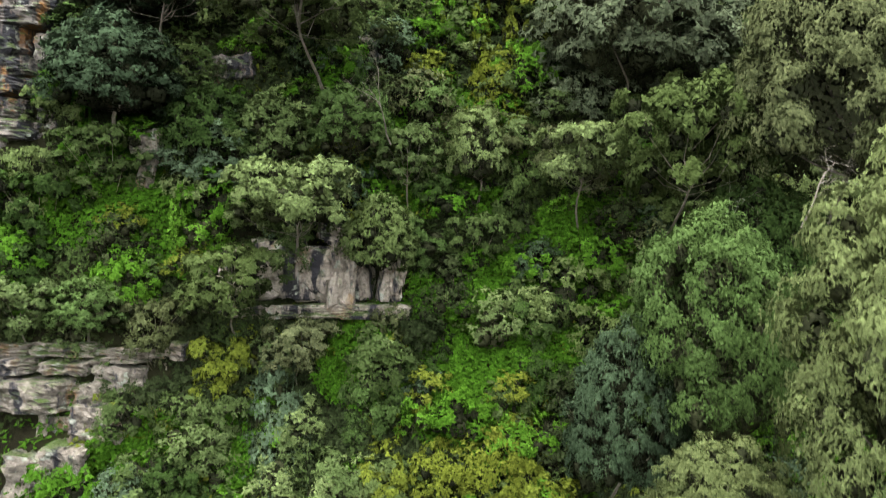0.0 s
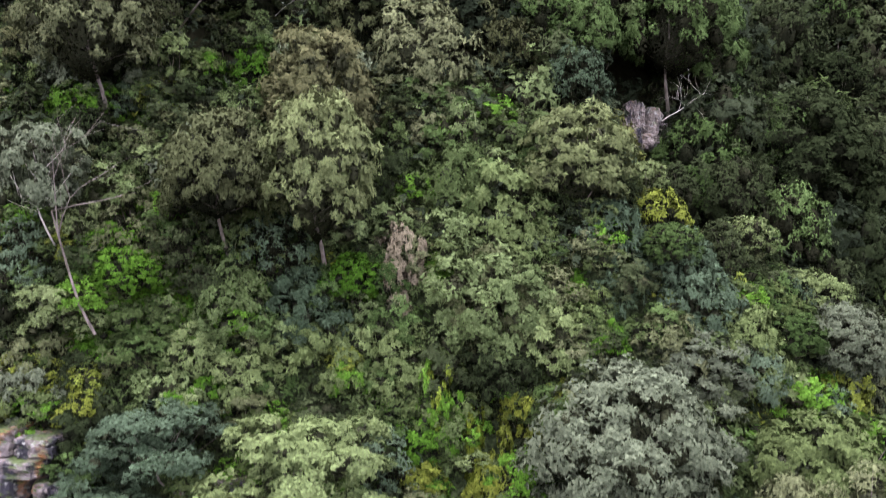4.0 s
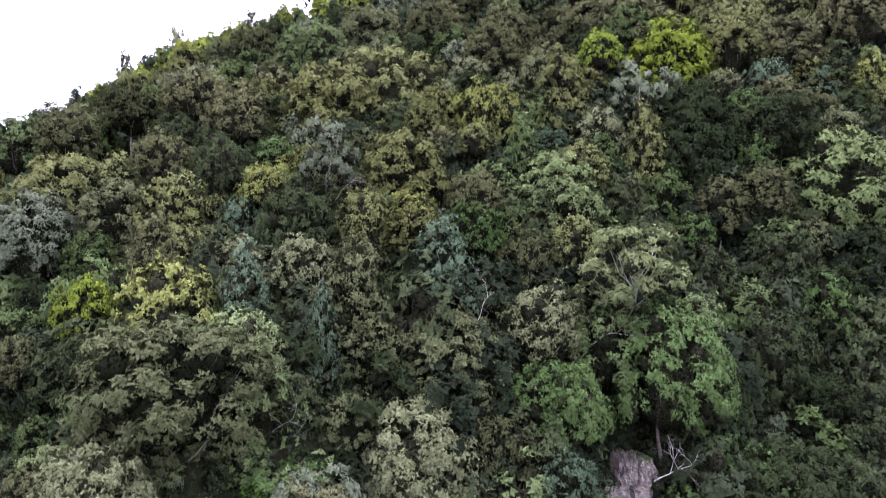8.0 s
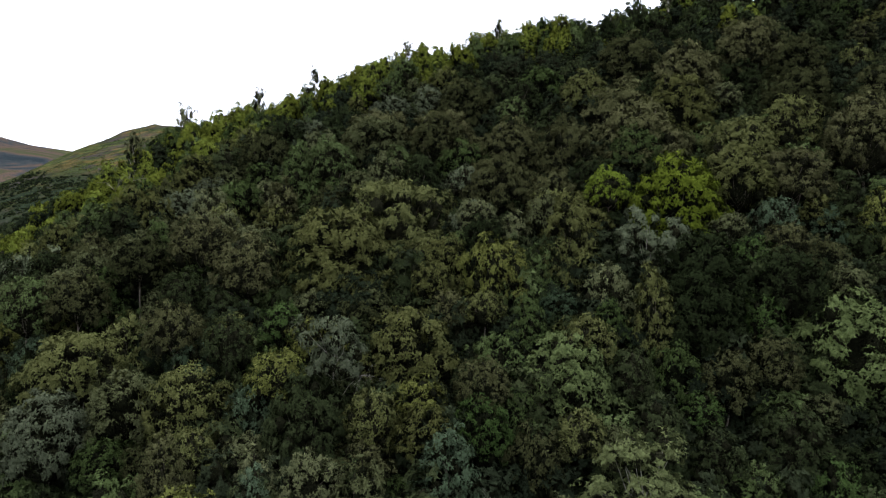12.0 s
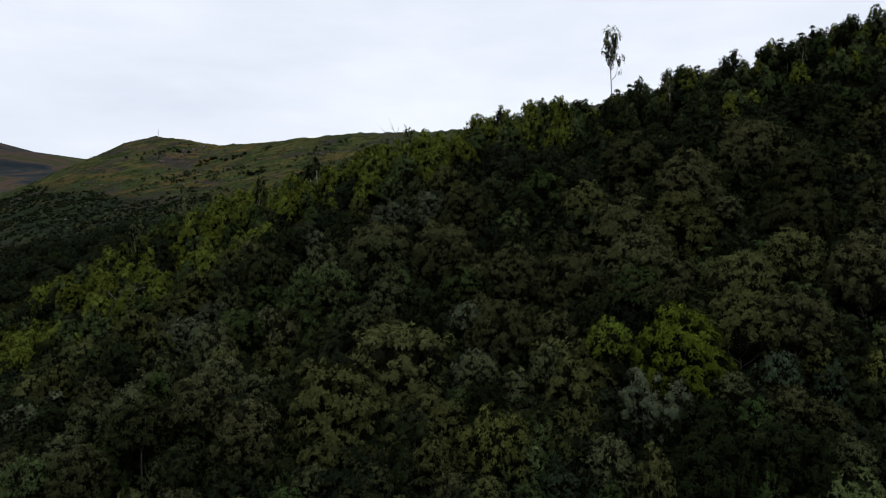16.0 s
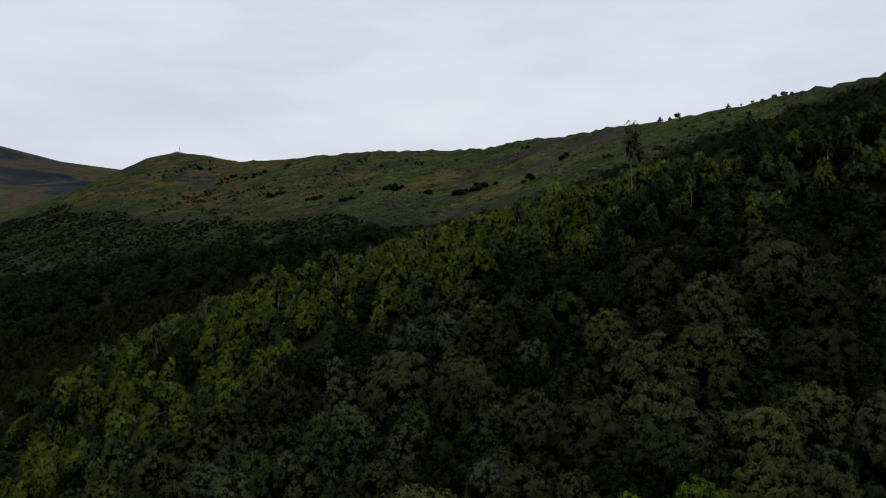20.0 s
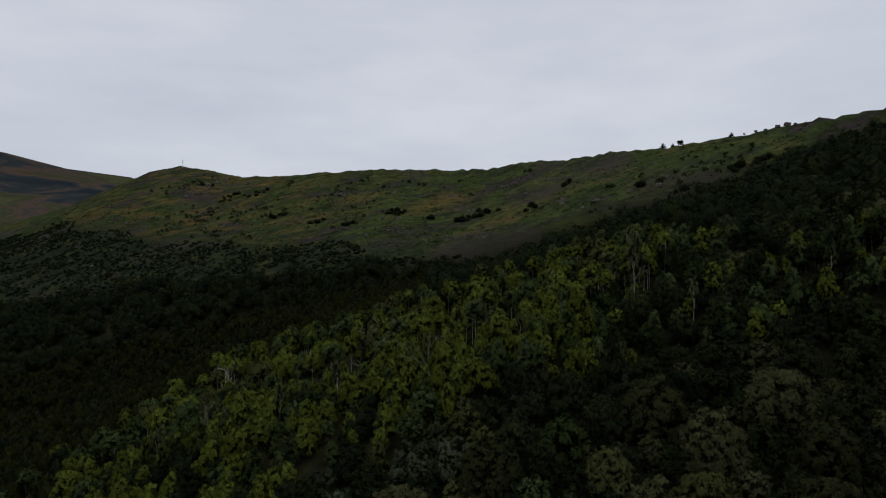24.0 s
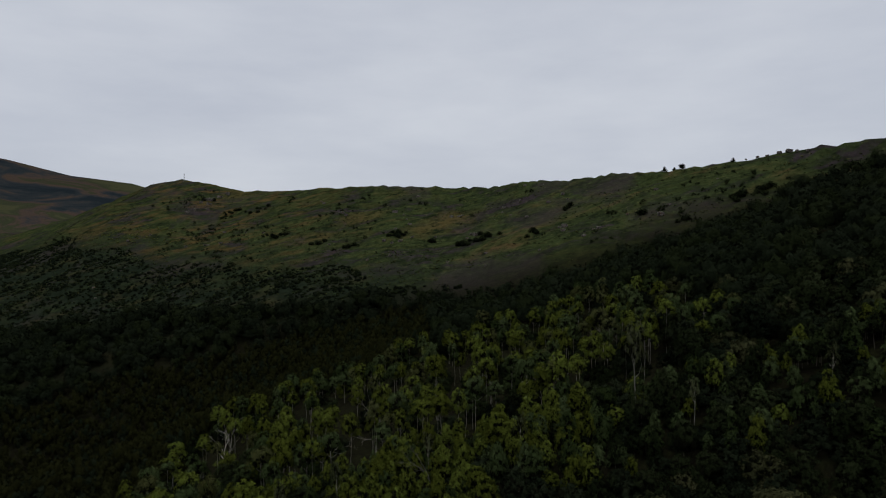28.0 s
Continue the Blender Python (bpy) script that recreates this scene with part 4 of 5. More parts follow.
# the big trees that stand closest
hero("huge_dome_0", "pale", 8.3, 11.0, 14.6, 5.6, 8.6)
hero("huge_dome_1", "sage", 10.9, 18.4, 21.6, 6.8, 9.5)
hero("near_open_1", "soft", 7.2, 20.3, 17.7, 4.4, 5.2)
hero("huge_dome_2", "leafy", 6.5, 17.0, 13.6, 4.6, 7.4)
hero("huge_dome_1", "teal", 4.5, 17.2, 10.6, 3.2, 5.4)
hero("huge_dome_1", "leafy", 9.2, 20.6, 14.6, 4.8, 6.5)
hero("huge_dome_0", "pale", 5.4, 13.4, 8.6, 3.0, 3.4)
hero("near_open_0", "soft", 14.2, 25.2, 21.4, 6.0, 6.5)
hero("near_dome_2", "gum", 3.2, 15.4, 5.2, 3.0, 3.4)

# ---- the forest ----
SLOPE = "{shape} {colour} forest tree on the steep slope"
MARKED.append((10.9, 40.6, 34.8, 5.0, 4.5))
# dark leaf colour stands in for shade in gaps between cliff trees
forest(-24, 28, 20.5, 33, 120, (1.8, 3.6), [("soft", 2), ("green", 5), ("sage", 2), ("teal", 2), ("gum", 1), ("dark", 6)], ["dome_0", "dome_1", "dome_2", "dome_3", "cone_0", "near_open_0"], "cliff_tree", "{shape} {colour} small tree rooted on the cliff", "small trees on the cliff", (0.9, 1.25), (0.0, 1.8), 0.56, lambda x, y: not rocky(x, float(tops(x, y)) - 1.0))
forest(-24, 26, 16.5, 31, 230, (1.1, 2.6), [("green", 5), ("soft", 2), ("teal", 1), ("bright", 8), ("dark", 2), ("gum", 4)], ["shrub_0", "shrub_1", "shrub_2"], "shrub", "leafy {colour} shrub clinging to the cliff", "shrubs on the cliff", (0.8, 1.2), (0.2, 2.2), 0.5, lambda x, y: not rocky(x, float(tops(x, y)) - 1.2), "brown", "shrub")


def bushes(count, x0, x1, y0, y1, size, colours, seed, name, label, group):
    """Low bushes that cover the soil between the trees."""
    rng = np.random.default_rng(seed)
    names = [c for c, w in colours for _ in range(w)]
    made = 0
    while made < count:
        x, y = rng.uniform(x0, x1), rng.uniform(y0, y1)
        z = float(ground_z(x, y))
        if abs(x) > 0.66 * y + 2 or rocky(x, z) or rocky(x, z + 0.8):
            continue
        w = rng.uniform(*size)
        h = w * rng.uniform(0.7, 1.0)
        c = names[rng.integers(len(names))]
        tree(f"shrub_{rng.integers(3)}", c, x, y, z + 0.72 * h, w, h, label.format(colour=WORDS[c]), name, group, "brown", "bush", rng.uniform(0, 360))
        made += 1


bushes(280, -17, 18, 18.5, 27, (1.0, 2.0), [("bright", 5), ("green", 5), ("leafy", 3), ("gum", 2), ("soft", 2)], 610, "low_bush", "low {colour} bush on the cliff ledges", "low bushes on the cliff")
bushes(260, -22, 24, 25, 34, (1.4, 2.6), [("green", 5), ("leafy", 4), ("sage", 3), ("soft", 3), ("dark", 3), ("bright", 1)], 611, "cliff_bush", "leafy {colour} bush on the upper cliff", "bushes on the upper cliff")


def on_crest(x, y):
    """The band of young gum trees along the edge of the slope, wide on the falling shoulder and narrow uphill."""
    return -66 < x < 80 and -(7 + 0.42 * min(max(8 - x, 0), 40)) < y - (110 + 0.04 * x) < 11


def gum_stand(x, y):
    return (x > -78) & (x < 62) & (y > 130 + 0.25 * np.maximum(x, -40)) & (y < 234 + 0.15 * np.minimum(x, 0) + 10 * np.sin(x * 0.21))


forest(-75, -15, 70, 135, 150, (2.2, 3.8), [("gum", 8), ("green", 2)], ["far_dome_0", "sapling_0", "sapling_1", "sapling_2"], "young_gum_tree", "slender {colour} young gum tree on the crest", "young gum trees along the crest", (1.2, 1.8), (-0.6, 1.8), 0.42, on_crest)
forest(-15, 20, 70, 135, 100, (2.2, 3.8), [("gum", 8), ("green", 2)], ["far_dome_0", "sapling_0", "sapling_1", "sapling_2"], "young_gum_tree", "slender {colour} young gum tree on the crest", "young gum trees along the crest", (1.2, 1.8), (-2.2, 0.8), 0.42, on_crest)
forest(20, 78, 70, 135, 90, (2.2, 3.8), [("green", 5), ("gum", 2), ("dark", 6)], ["far_dome_0", "sapling_0", "sapling_1", "sapling_2"], "young_gum_tree", "slender {colour} young tree on the crest", "young gum trees along the crest", (1.2, 1.8), (-0.8, 1.6), 0.5, on_crest)
forest(-75, 78, 70, 135, 150, (1.7, 3.0), [("gum", 4), ("green", 5)], ["far_dome_2", "sapling_0", "sapling_1", "sapling_2"], "gum_sapling", "small {colour} sapling on the crest", "saplings between the young gum trees", (1.2, 1.8), (0.4, 2.4), 0.48, on_crest)
forest(45, 160, 118, 215, 150, (5.0, 8.0), [("dark", 5), ("wood_shade", 6), ("brown", 1)], ["far_dome_0", "far_dome_1", "far_dome_2", "far_cone_0"], "hillside_tree", "{shape} {colour} tree in the woods behind the crest", "trees behind the crest", (1.0, 1.3), (-0.5, 2.0), 0.58, lambda x, y: not on_crest(x, y))
# low trees in blackened leaves paint the dark gaps between the saplings
forest(-66, 80, 78, 130, 220, (3.2, 5.0), [("dark", 3), ("wood_shade", 7)], ["far_dome_0", "far_dome_1", "far_dome_2"], "crest_tree", "low {colour} tree among the young gum trees", "low trees on the crest", (0.8, 1.0), (2.2, 3.8), 0.33, on_crest)
forest(-95, -42, 78, 150, 90, (2.6, 4.6), [("gum", 2), ("green", 3), ("dark", 4), ("wood_shade", 3)], ["far_dome_0", "far_dome_1", "sapling_1"], "shoulder_tree", "{shape} {colour} tree on the falling shoulder", "trees on the falling shoulder", (1.0, 1.4), (-0.5, 1.5), 0.5)
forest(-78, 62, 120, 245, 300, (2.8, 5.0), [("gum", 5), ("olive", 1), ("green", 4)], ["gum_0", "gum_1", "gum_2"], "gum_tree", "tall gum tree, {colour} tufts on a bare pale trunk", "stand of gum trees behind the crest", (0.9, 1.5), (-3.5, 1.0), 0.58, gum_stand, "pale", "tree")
forest(-130, 62, 112, 240, 210, (4.0, 6.5), [("dark", 6), ("wood_shade", 4), ("green", 1)], ["far_dome_0", "far_dome_1", "far_dome_2", "far_cone_0"], "hillside_tree", "{shape} {colour} tree in the woods behind the crest", "trees behind the crest", (1.0, 1.3), (4.0, 7.0), 0.56, lambda x, y: not on_crest(x, y))
SLOPES = ["slope_dome_0", "slope_dome_1", "slope_dome_2", "slope_dome_3", "slope_dome_4", "slope_cone_0"]
UNDER = ["under_dome_0", "under_dome_1", "under_dome_2"]
UPPER = ["dome_0", "dome_1", "dome_2", "dome_3", "dome_4", "cone_0", "slope_dome_0", "slope_dome_2"]
forest(13, 40, 30, 49, 40, (3.0, 5.6), [("dark", 4), ("leafy", 3), ("green", 1)], UPPER, "canopy_tree", SLOPE, "canopy trees of the forest slope", (1.05, 1.5), (-0.8, 1.4), 0.80)
forest(-58, 70, 30, 62, 130, (3.0, 5.6), [("sage", 4), ("leafy", 2), ("green", 5), ("olive", 4), ("yellow", 1), ("brown", 2), ("teal", 2), ("dark", 4)], UPPER, "canopy_tree", SLOPE, "canopy trees of the forest slope", (1.05, 1.5), (-0.8, 1.4), 0.80, lambda x, y: not on_crest(x, y) and not (x > 13 and y < 49))
# blackened and dark leaves put gap shade into the lower trees
forest(-58, 70, 30, 62, 270, (3.2, 5.4), [("wood_shade", 6), ("dark", 5), ("green", 1)], UNDER, "understorey_tree", SLOPE, "lower trees of the forest slope", (1.0, 1.3), (3.6, 6.0), 0.46, lambda x, y: not on_crest(x, y))
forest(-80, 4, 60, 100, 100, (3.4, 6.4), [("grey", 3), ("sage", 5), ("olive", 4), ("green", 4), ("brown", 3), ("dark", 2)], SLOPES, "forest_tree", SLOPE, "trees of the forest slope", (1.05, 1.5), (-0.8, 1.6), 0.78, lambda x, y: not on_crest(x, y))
forest(4, 90, 62, 112, 140, (3.4, 6.4), [("dark", 8), ("green", 3), ("sage", 1), ("olive", 2), ("brown", 4), ("wood_shade", 6)], SLOPES, "forest_tree", SLOPE, "trees of the forest slope", (1.05, 1.5), (-0.8, 1.6), 0.78, lambda x, y: not on_crest(x, y))
# same shade put into leaf colour, higher up the slope
forest(-80, 90, 62, 112, 175, (4.0, 6.4), [("wood_shade", 6), ("dark", 3)], UNDER, "shade_tree", SLOPE, "shaded trees high on the forest slope", (1.0, 1.3), (3.4, 5.6), 0.55, lambda x, y: not on_crest(x, y))
tree("tall_gum_0", "sage", 27.5, 114.5, 110.4, 4.0, 9.5, "lone tall gum tree with sparse tufts above the crest", "gum_tree", "", "grey")
for x, up, w in ((-49.0, 2.6, 3.4), (-41.0, 2.4, 3.6), (-29.5, 1.6, 2.8), (-20.5, 2.2, 2.6), (-6.0, 3.0, 2.2), (8.5, 2.8, 2.8), (36.0, 2.2, 2.4), (58.0, 2.4, 2.4)):
    tree("tall_gum_1", "sage", x, 110.0 + 0.04 * x, float(tops(x, 110.0 + 0.04 * x)) + up, w, w * 1.9, "thin gum tree with sparse tufts rising over the saplings", "gum_tree", "sparse gums on the crest", "pale")


# ---- woods and heath further off ----
WOODS_X = np.array([-420, -265, -192, -133, -111, -71, -39, -9, 20, 47, 69, 103, 134, 161, 191, 240])
WOODS_Y = np.array([440, 438, 422, 390, 382, 372, 364, 353, 345, 336, 328, 346, 356, 358, 360, 360])


def in_far_woods(x, y):
    return y < np.interp(x, WOODS_X, WOODS_Y) + 16 * rough_noise(x, y, 40, 9) + 10 * rough_noise(x, y, 13, 10)


def on_spur(x, y):
    """The shoulder that runs down to the valley, planted with young trees."""
    return in_far_woods(x, y) & (x < -15) & (x > -235) & (y < 352 + 0.1 * x + 18 * rough_noise(x, y, 30, 17)) & ~gum_stand(x, y)


def valley_woods(x, y):
    return in_far_woods(x, y) & ~on_spur(x, y) & ~gum_stand(x, y)


def far_clumps(name, label, category, points, sizes, colour, lobes, leaves, seed):
    """Many far crowns or bushes, joined into one."""
    rng = np.random.default_rng(seed)
    iv, jf = ico()
    vs, fs, ns, off = [], [], [], 0
    protos = []
    for s in range(6):
        pv, pf, pn, o = [], [], [], 0
        for i in range(lobes):
            a, h = i * 2.4 + rng.uniform(0, 1), (i + 0.5) / lobes
            c = np.array([0.34 * math.cos(a) * (1.1 - 0.6 * h), 0.34 * math.sin(a) * (1.1 - 0.6 * h), 0.25 + 0.55 * h]) if lobes > 1 else np.array([0, 0, 0.35])
            r = (0.26 if lobes > 1 else 0.5) * rng.uniform(0.8, 1.25)
            pv.append(c + iv * rng.uniform(0.5, 0.95, (len(iv), 1)) * r)
            pf.append(jf + o)
            whole = np.array([c[0] * 2, c[1] * 2, c[2] - 0.4])
            pn.append(iv * 0.7 + whole)
            o += len(iv)
            d = rng.normal(size=(leaves, 3)) + np.array([c[0], c[1], 0.4])
            d /= np.linalg.norm(d, axis=1, keepdims=True)
            k = d + rng.normal(size=(leaves, 3)) * 0.4
            v, f, n = leaf_cards(c + d * r * rng.uniform(0.85, 1.15, (leaves, 1)), k / np.linalg.norm(k, axis=1, keepdims=True), 0.15, rng, 0.0, 1.05, d * 0.7 + whole)
            pv.append(v)
            pf.append(f + o)
            pn.append(n)
            o += len(v)
        protos.append((np.concatenate(pv), np.concatenate(pf), np.concatenate(pn)))
    for (x, y, z), (w, h) in zip(points, sizes):
        v, f, n = protos[rng.integers(6)]
        a = rng.uniform(0, 6.28)
        ca, sa = math.cos(a), math.sin(a)
        vs.append(np.stack([x + w * (ca * v[:, 0] - sa * v[:, 1]), y + w * (sa * v[:, 0] + ca * v[:, 1]), z + h * v[:, 2]], 1))
        fs.append(f + off)
        ns.append(np.stack([ca * n[:, 0] - sa * n[:, 1], sa * n[:, 0] + ca * n[:, 1], n[:, 2]], 1))
        off += len(v)
    me = facing(mesh_of(name, np.concatenate(vs), np.concatenate(fs), [LEAF[colour]]), np.concatenate(ns))
    return tagged(new(name, me), label, category, kind="stuff")


def scatter(x0, x1, y0, y1, n, seed, ok, low, high, flat=1.0, lift=0.0):
    rng = np.random.default_rng(seed)
    x, y = rng.uniform(x0, x1, n), rng.uniform(y0, y1, n)
    keep = (np.abs(x) < 0.72 * y + 10) & ok(x, y)
    x, y = x[keep], y[keep]
    w = rng.uniform(low, high, len(x))
    h = w * rng.uniform(0.8, 1.25, len(x)) * flat
    z = ground_z(x, y) + lift
    return np.stack([x, y, z], 1), np.stack([w, h], 1)


# valley crowns blackened, with the shade within them put into the leaf colour
for tone, seed, n in (("wood_shade", 41, 3000), ("dark", 42, 1900)):
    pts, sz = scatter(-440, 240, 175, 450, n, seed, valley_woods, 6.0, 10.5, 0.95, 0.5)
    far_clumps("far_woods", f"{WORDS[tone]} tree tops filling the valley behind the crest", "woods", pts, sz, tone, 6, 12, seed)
for tone, seed, n in (("spur", 43, 5200), ("wood_shade", 44, 1800)):
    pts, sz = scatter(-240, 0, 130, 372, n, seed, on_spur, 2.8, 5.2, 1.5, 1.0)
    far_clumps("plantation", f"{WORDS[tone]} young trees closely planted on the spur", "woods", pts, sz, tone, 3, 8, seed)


def scrub_here(x, y):
    patch = rough_noise(x, y, 38, 11) + 0.6 * rough_noise(x, y, 13, 12)
    low = np.clip((620 - y) / 300, 0, 1) * np.clip((-x + 60) / 250, 0.0, 1)
    return ~in_far_woods(x, y) & (patch > 0.05 - 0.6 * low) & (y < ridge_line(x) - 8)


def bush_patch(x, y):
    patch = rough_noise(x, y, 30, 15) + 0.5 * rough_noise(x, y, 9, 16)
    return ~in_far_woods(x, y) & (patch > 0.24) & (y < ridge_line(x) - 25)


for tone, seed, n in (("dark", 51, 3500), ("green", 52, 17000), ("brown", 53, 22000), ("olive", 54, 9000)):
    pts, sz = scatter(-520, 330, 190, 860, n, seed, scrub_here, 0.7, 2.0, 0.65, -0.3)
    far_clumps("heath_scrub", f"{WORDS[tone]} low scrub scattered over the heath", "scrub", pts, sz, tone, 1, 4, seed)


def tawny_patch(x, y):
    return (((x + 310) / 60) ** 2 + ((y - 645 + 0.5 * (x + 310)) / 22) ** 2 < 1 + 1.2 * rough_noise(x, y, 14, 31)) & (rough_noise(x, y, 6, 32) > -0.2)


pts, sz = scatter(-390, -230, 560, 730, 2600, 63, tawny_patch, 1.0, 2.4, 0.6, -0.3)
far_clumps("tawny_scrub", "dry yellowish scrub in a patch on the heath", "scrub", pts, sz, "yellow", 1, 4, 63)


def low_scrub(x, y):
    edge = 372 - 0.76 * np.minimum(x, 40) - 0.3 * np.maximum(x, 0)
    return ~in_far_woods(x, y) & (y < edge + 50 * rough_noise(x, y, 50, 19)) & (rough_noise(x, y, 8, 20) + 0.5 * rough_noise(x, y, 2.5, 22) > -0.25 + 0.5 * np.clip((x + 40) / 180, 0, 1))


for tone, seed, n in (("dark", 56, 30000), ("wood_shade", 57, 24000)):
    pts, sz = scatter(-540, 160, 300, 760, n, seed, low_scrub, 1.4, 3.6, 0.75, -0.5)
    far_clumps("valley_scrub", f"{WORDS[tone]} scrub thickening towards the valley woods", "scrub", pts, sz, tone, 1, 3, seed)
pts, sz = scatter(-450, 300, 220, 780, 4200, 61, bush_patch, 2.0, 4.2, 0.8, -0.3)
far_clumps("heath_bushes", "dark bushes in thickets on the open heath", "bushes", pts, sz, "dark", 4, 7, 61)


# ---- undergrowth ----
BRIGHT_X, BRIGHT_Z = np.array([0.8, 4.0, -1.2, -10.0, 6.5, -11.0, -9.5, 3.0]), np.array([8.6, 9.2, 15.4, 13.4, 11.2, 26.0, 5.2, 26.5])


def creeper(name, label, x0, x1, y0, y1, n, size, colour, seed, ok=None, up=0.9):
    """A carpet of leaves over the soil."""
    rng = np.random.default_rng(seed)
    x, y = rng.uniform(x0, x1, n), rng.uniform(y0, y1, n)
    x, y = (v[np.abs(x) < 0.7 * y + 6] for v in (x, y))
    z = ground_z(x, y)
    if ok:
        keep = ok(x, y, z, rng)
        x, y, z = x[keep], y[keep], z[keep]
    e = 0.3
    nx, ny = (ground_z(x - e, y) - ground_z(x + e, y)) / (2 * e), (ground_z(x, y - e) - ground_z(x, y + e)) / (2 * e)
    nrm = np.stack([nx, ny, np.ones(len(x))], 1)
    nrm /= np.linalg.norm(nrm, axis=1, keepdims=True)
    heap = np.maximum(rough_noise(x * 1.0, z * 1.0, 0.9, seed) + 0.5, 0)
    pts = np.stack([x, y, z], 1) + nrm * (up * heap * rng.uniform(0.2, 1.0, len(x)))[:, None]
    k = nrm + rng.normal(size=(len(x), 3)) * 0.45 + np.array([0, -0.1, 0.45])
    out = nrm * 0.8 + np.array([0, -0.1, 0.5]) + rng.normal(size=(len(x), 3)) * 0.3
    v, f, n = leaf_cards(pts, k / np.linalg.norm(k, axis=1, keepdims=True), size, rng, 0.2, 0.6, out)
    return tagged(new(name, facing(mesh_of(name, v, f, [LEAF[colour]]), n)), label, "undergrowth", kind="stuff")


def bright_spots(x, y, z, rng):
    d = np.min(((x[:, None] - BRIGHT_X) / 3.8) ** 2 + ((z[:, None] - BRIGHT_Z) / 2.5) ** 2, 1)
    return d < 1.0 + 1.6 * rough_noise(x, z, 1.3, 21)


def thick(x, y, z, rng, seed, low, high):
    n = rough_noise(x, z, 2.2, seed)
    return (n > low) & (n < high) & (~rocky(x, z - 0.3) | (rng.uniform(size=len(x)) < 0.10))


creeper("creeper_carpet", "bright green creeper carpeting the ledges between rocks", -16, 11, 17.5, 29, 190000, 0.27, "bright", 71, lambda x, y, z, rng: bright_spots(x, y, z, rng) & thick(x, y, z, rng, 3, -1, 1), 0.6)
creeper("cliff_undergrowth", "mixed green undergrowth covering the cliff", -20, 22, 16, 32, 110000, 0.30, "green", 72, lambda x, y, z, rng: ~bright_spots(x, y, z, rng) & thick(x, y, z, rng, 5, 0.05, 1), 0.8)
# darker leaves put the shade of the gaps into the undergrowth
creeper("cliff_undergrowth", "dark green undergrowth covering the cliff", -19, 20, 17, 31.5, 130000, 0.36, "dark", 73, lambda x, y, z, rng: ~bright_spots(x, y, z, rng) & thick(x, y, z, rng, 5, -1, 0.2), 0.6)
creeper("cliff_undergrowth", "fresh yellowish undergrowth on the cliff ledges", -26, 28, 14, 33, 45000, 0.28, "gum", 74, lambda x, y, z, rng: thick(x, y, z, rng, 6, 0.2, 1), 0.8)
# blackened leaves stand in for shade on the forest floor
creeper("forest_undergrowth", "dark undergrowth below the forest trees", -50, 56, 29, 80, 44000, 0.7, "wood_shade", 75, None, 1.8)
creeper("forest_undergrowth", "green undergrowth below the forest trees", -50, 56, 29, 62, 12000, 0.6, "green", 76, lambda x, y, z, rng: rough_noise(x, z, 5.0, 8) > 0.15, 1.8)

# ---- rocks ----
BLOCKS = []


def rock_block(seed, edge):
    """A weathered block about 1 across."""
    rng = np.random.default_rng(seed)
    bm = bmesh.new()
    bmesh.ops.create_cube(bm, size=2)
    bmesh.ops.subdivide_edges(bm, edges=bm.edges[:], cuts=10, use_grid_fill=True)
    off = Vector(rng.uniform(-40, 40, 3))
    for v in bm.verts:
        p = v.co.copy()
        m = (abs(p.x) ** edge + abs(p.y) ** edge + abs(p.z) ** edge) ** (1 / edge)
        p = p / m
        big = 0.15 * noise.noise(p * 1.2 + off) + 0.12 * noise.noise(p * 2.6 + off)
        crack = abs(noise.noise(Vector((p.x * 2.2, p.y * 2.2, p.z * 1.3)) + off * 1.7))
        p *= 1 + big - 0.10 * max(0.0, 1 - crack * 9) + 0.08 * round(3 * noise.noise(Vector((p.x * 1.5, p.y * 1.5, p.z * 4)) + off)) / 3 + 0.035 * noise.noise(p * 11 + off)
        v.co = p * 0.5
    me = bpy.data.meshes.new("rock_block")
    bm.to_mesh(me)
    bm.free()
    me.materials.append(ROCK)
    for p in me.polygons:
        p.use_smooth = False
    return me


for s in range(5):
    BLOCKS.append(rock_block(500 + s, 14))
for s in range(3):
    BLOCKS.append(rock_block(510 + s, 5))


def outcrop(label, x, y, z, stones, rock=None):
    """A rock outcrop, its stones as parts: each dx, dz of its middle, width, height, depth, setback, lean, and whether it is rounded."""
    base = new("rock_outcrop")
    base.location = (x, y, z)
    for i, (dx, dz, w, h, deep, back, lean, r) in enumerate(stones):
        ob = new("stone", BLOCKS[(5 + i % 3) if r else i % 5])
        ob.parent = base
        ob.matrix_basis = Matrix.LocRotScale((dx, back + deep * 0.5, dz), Euler((radians(lean * 0.4), radians(lean), radians(lean * 1.7 + 7 * math.sin(i * 2.3)))), (w, deep, h))
        if rock:
            ob.material_slots[0].link = "OBJECT"
            ob.material_slots[0].material = rock
    return tagged(base, label, "rock")


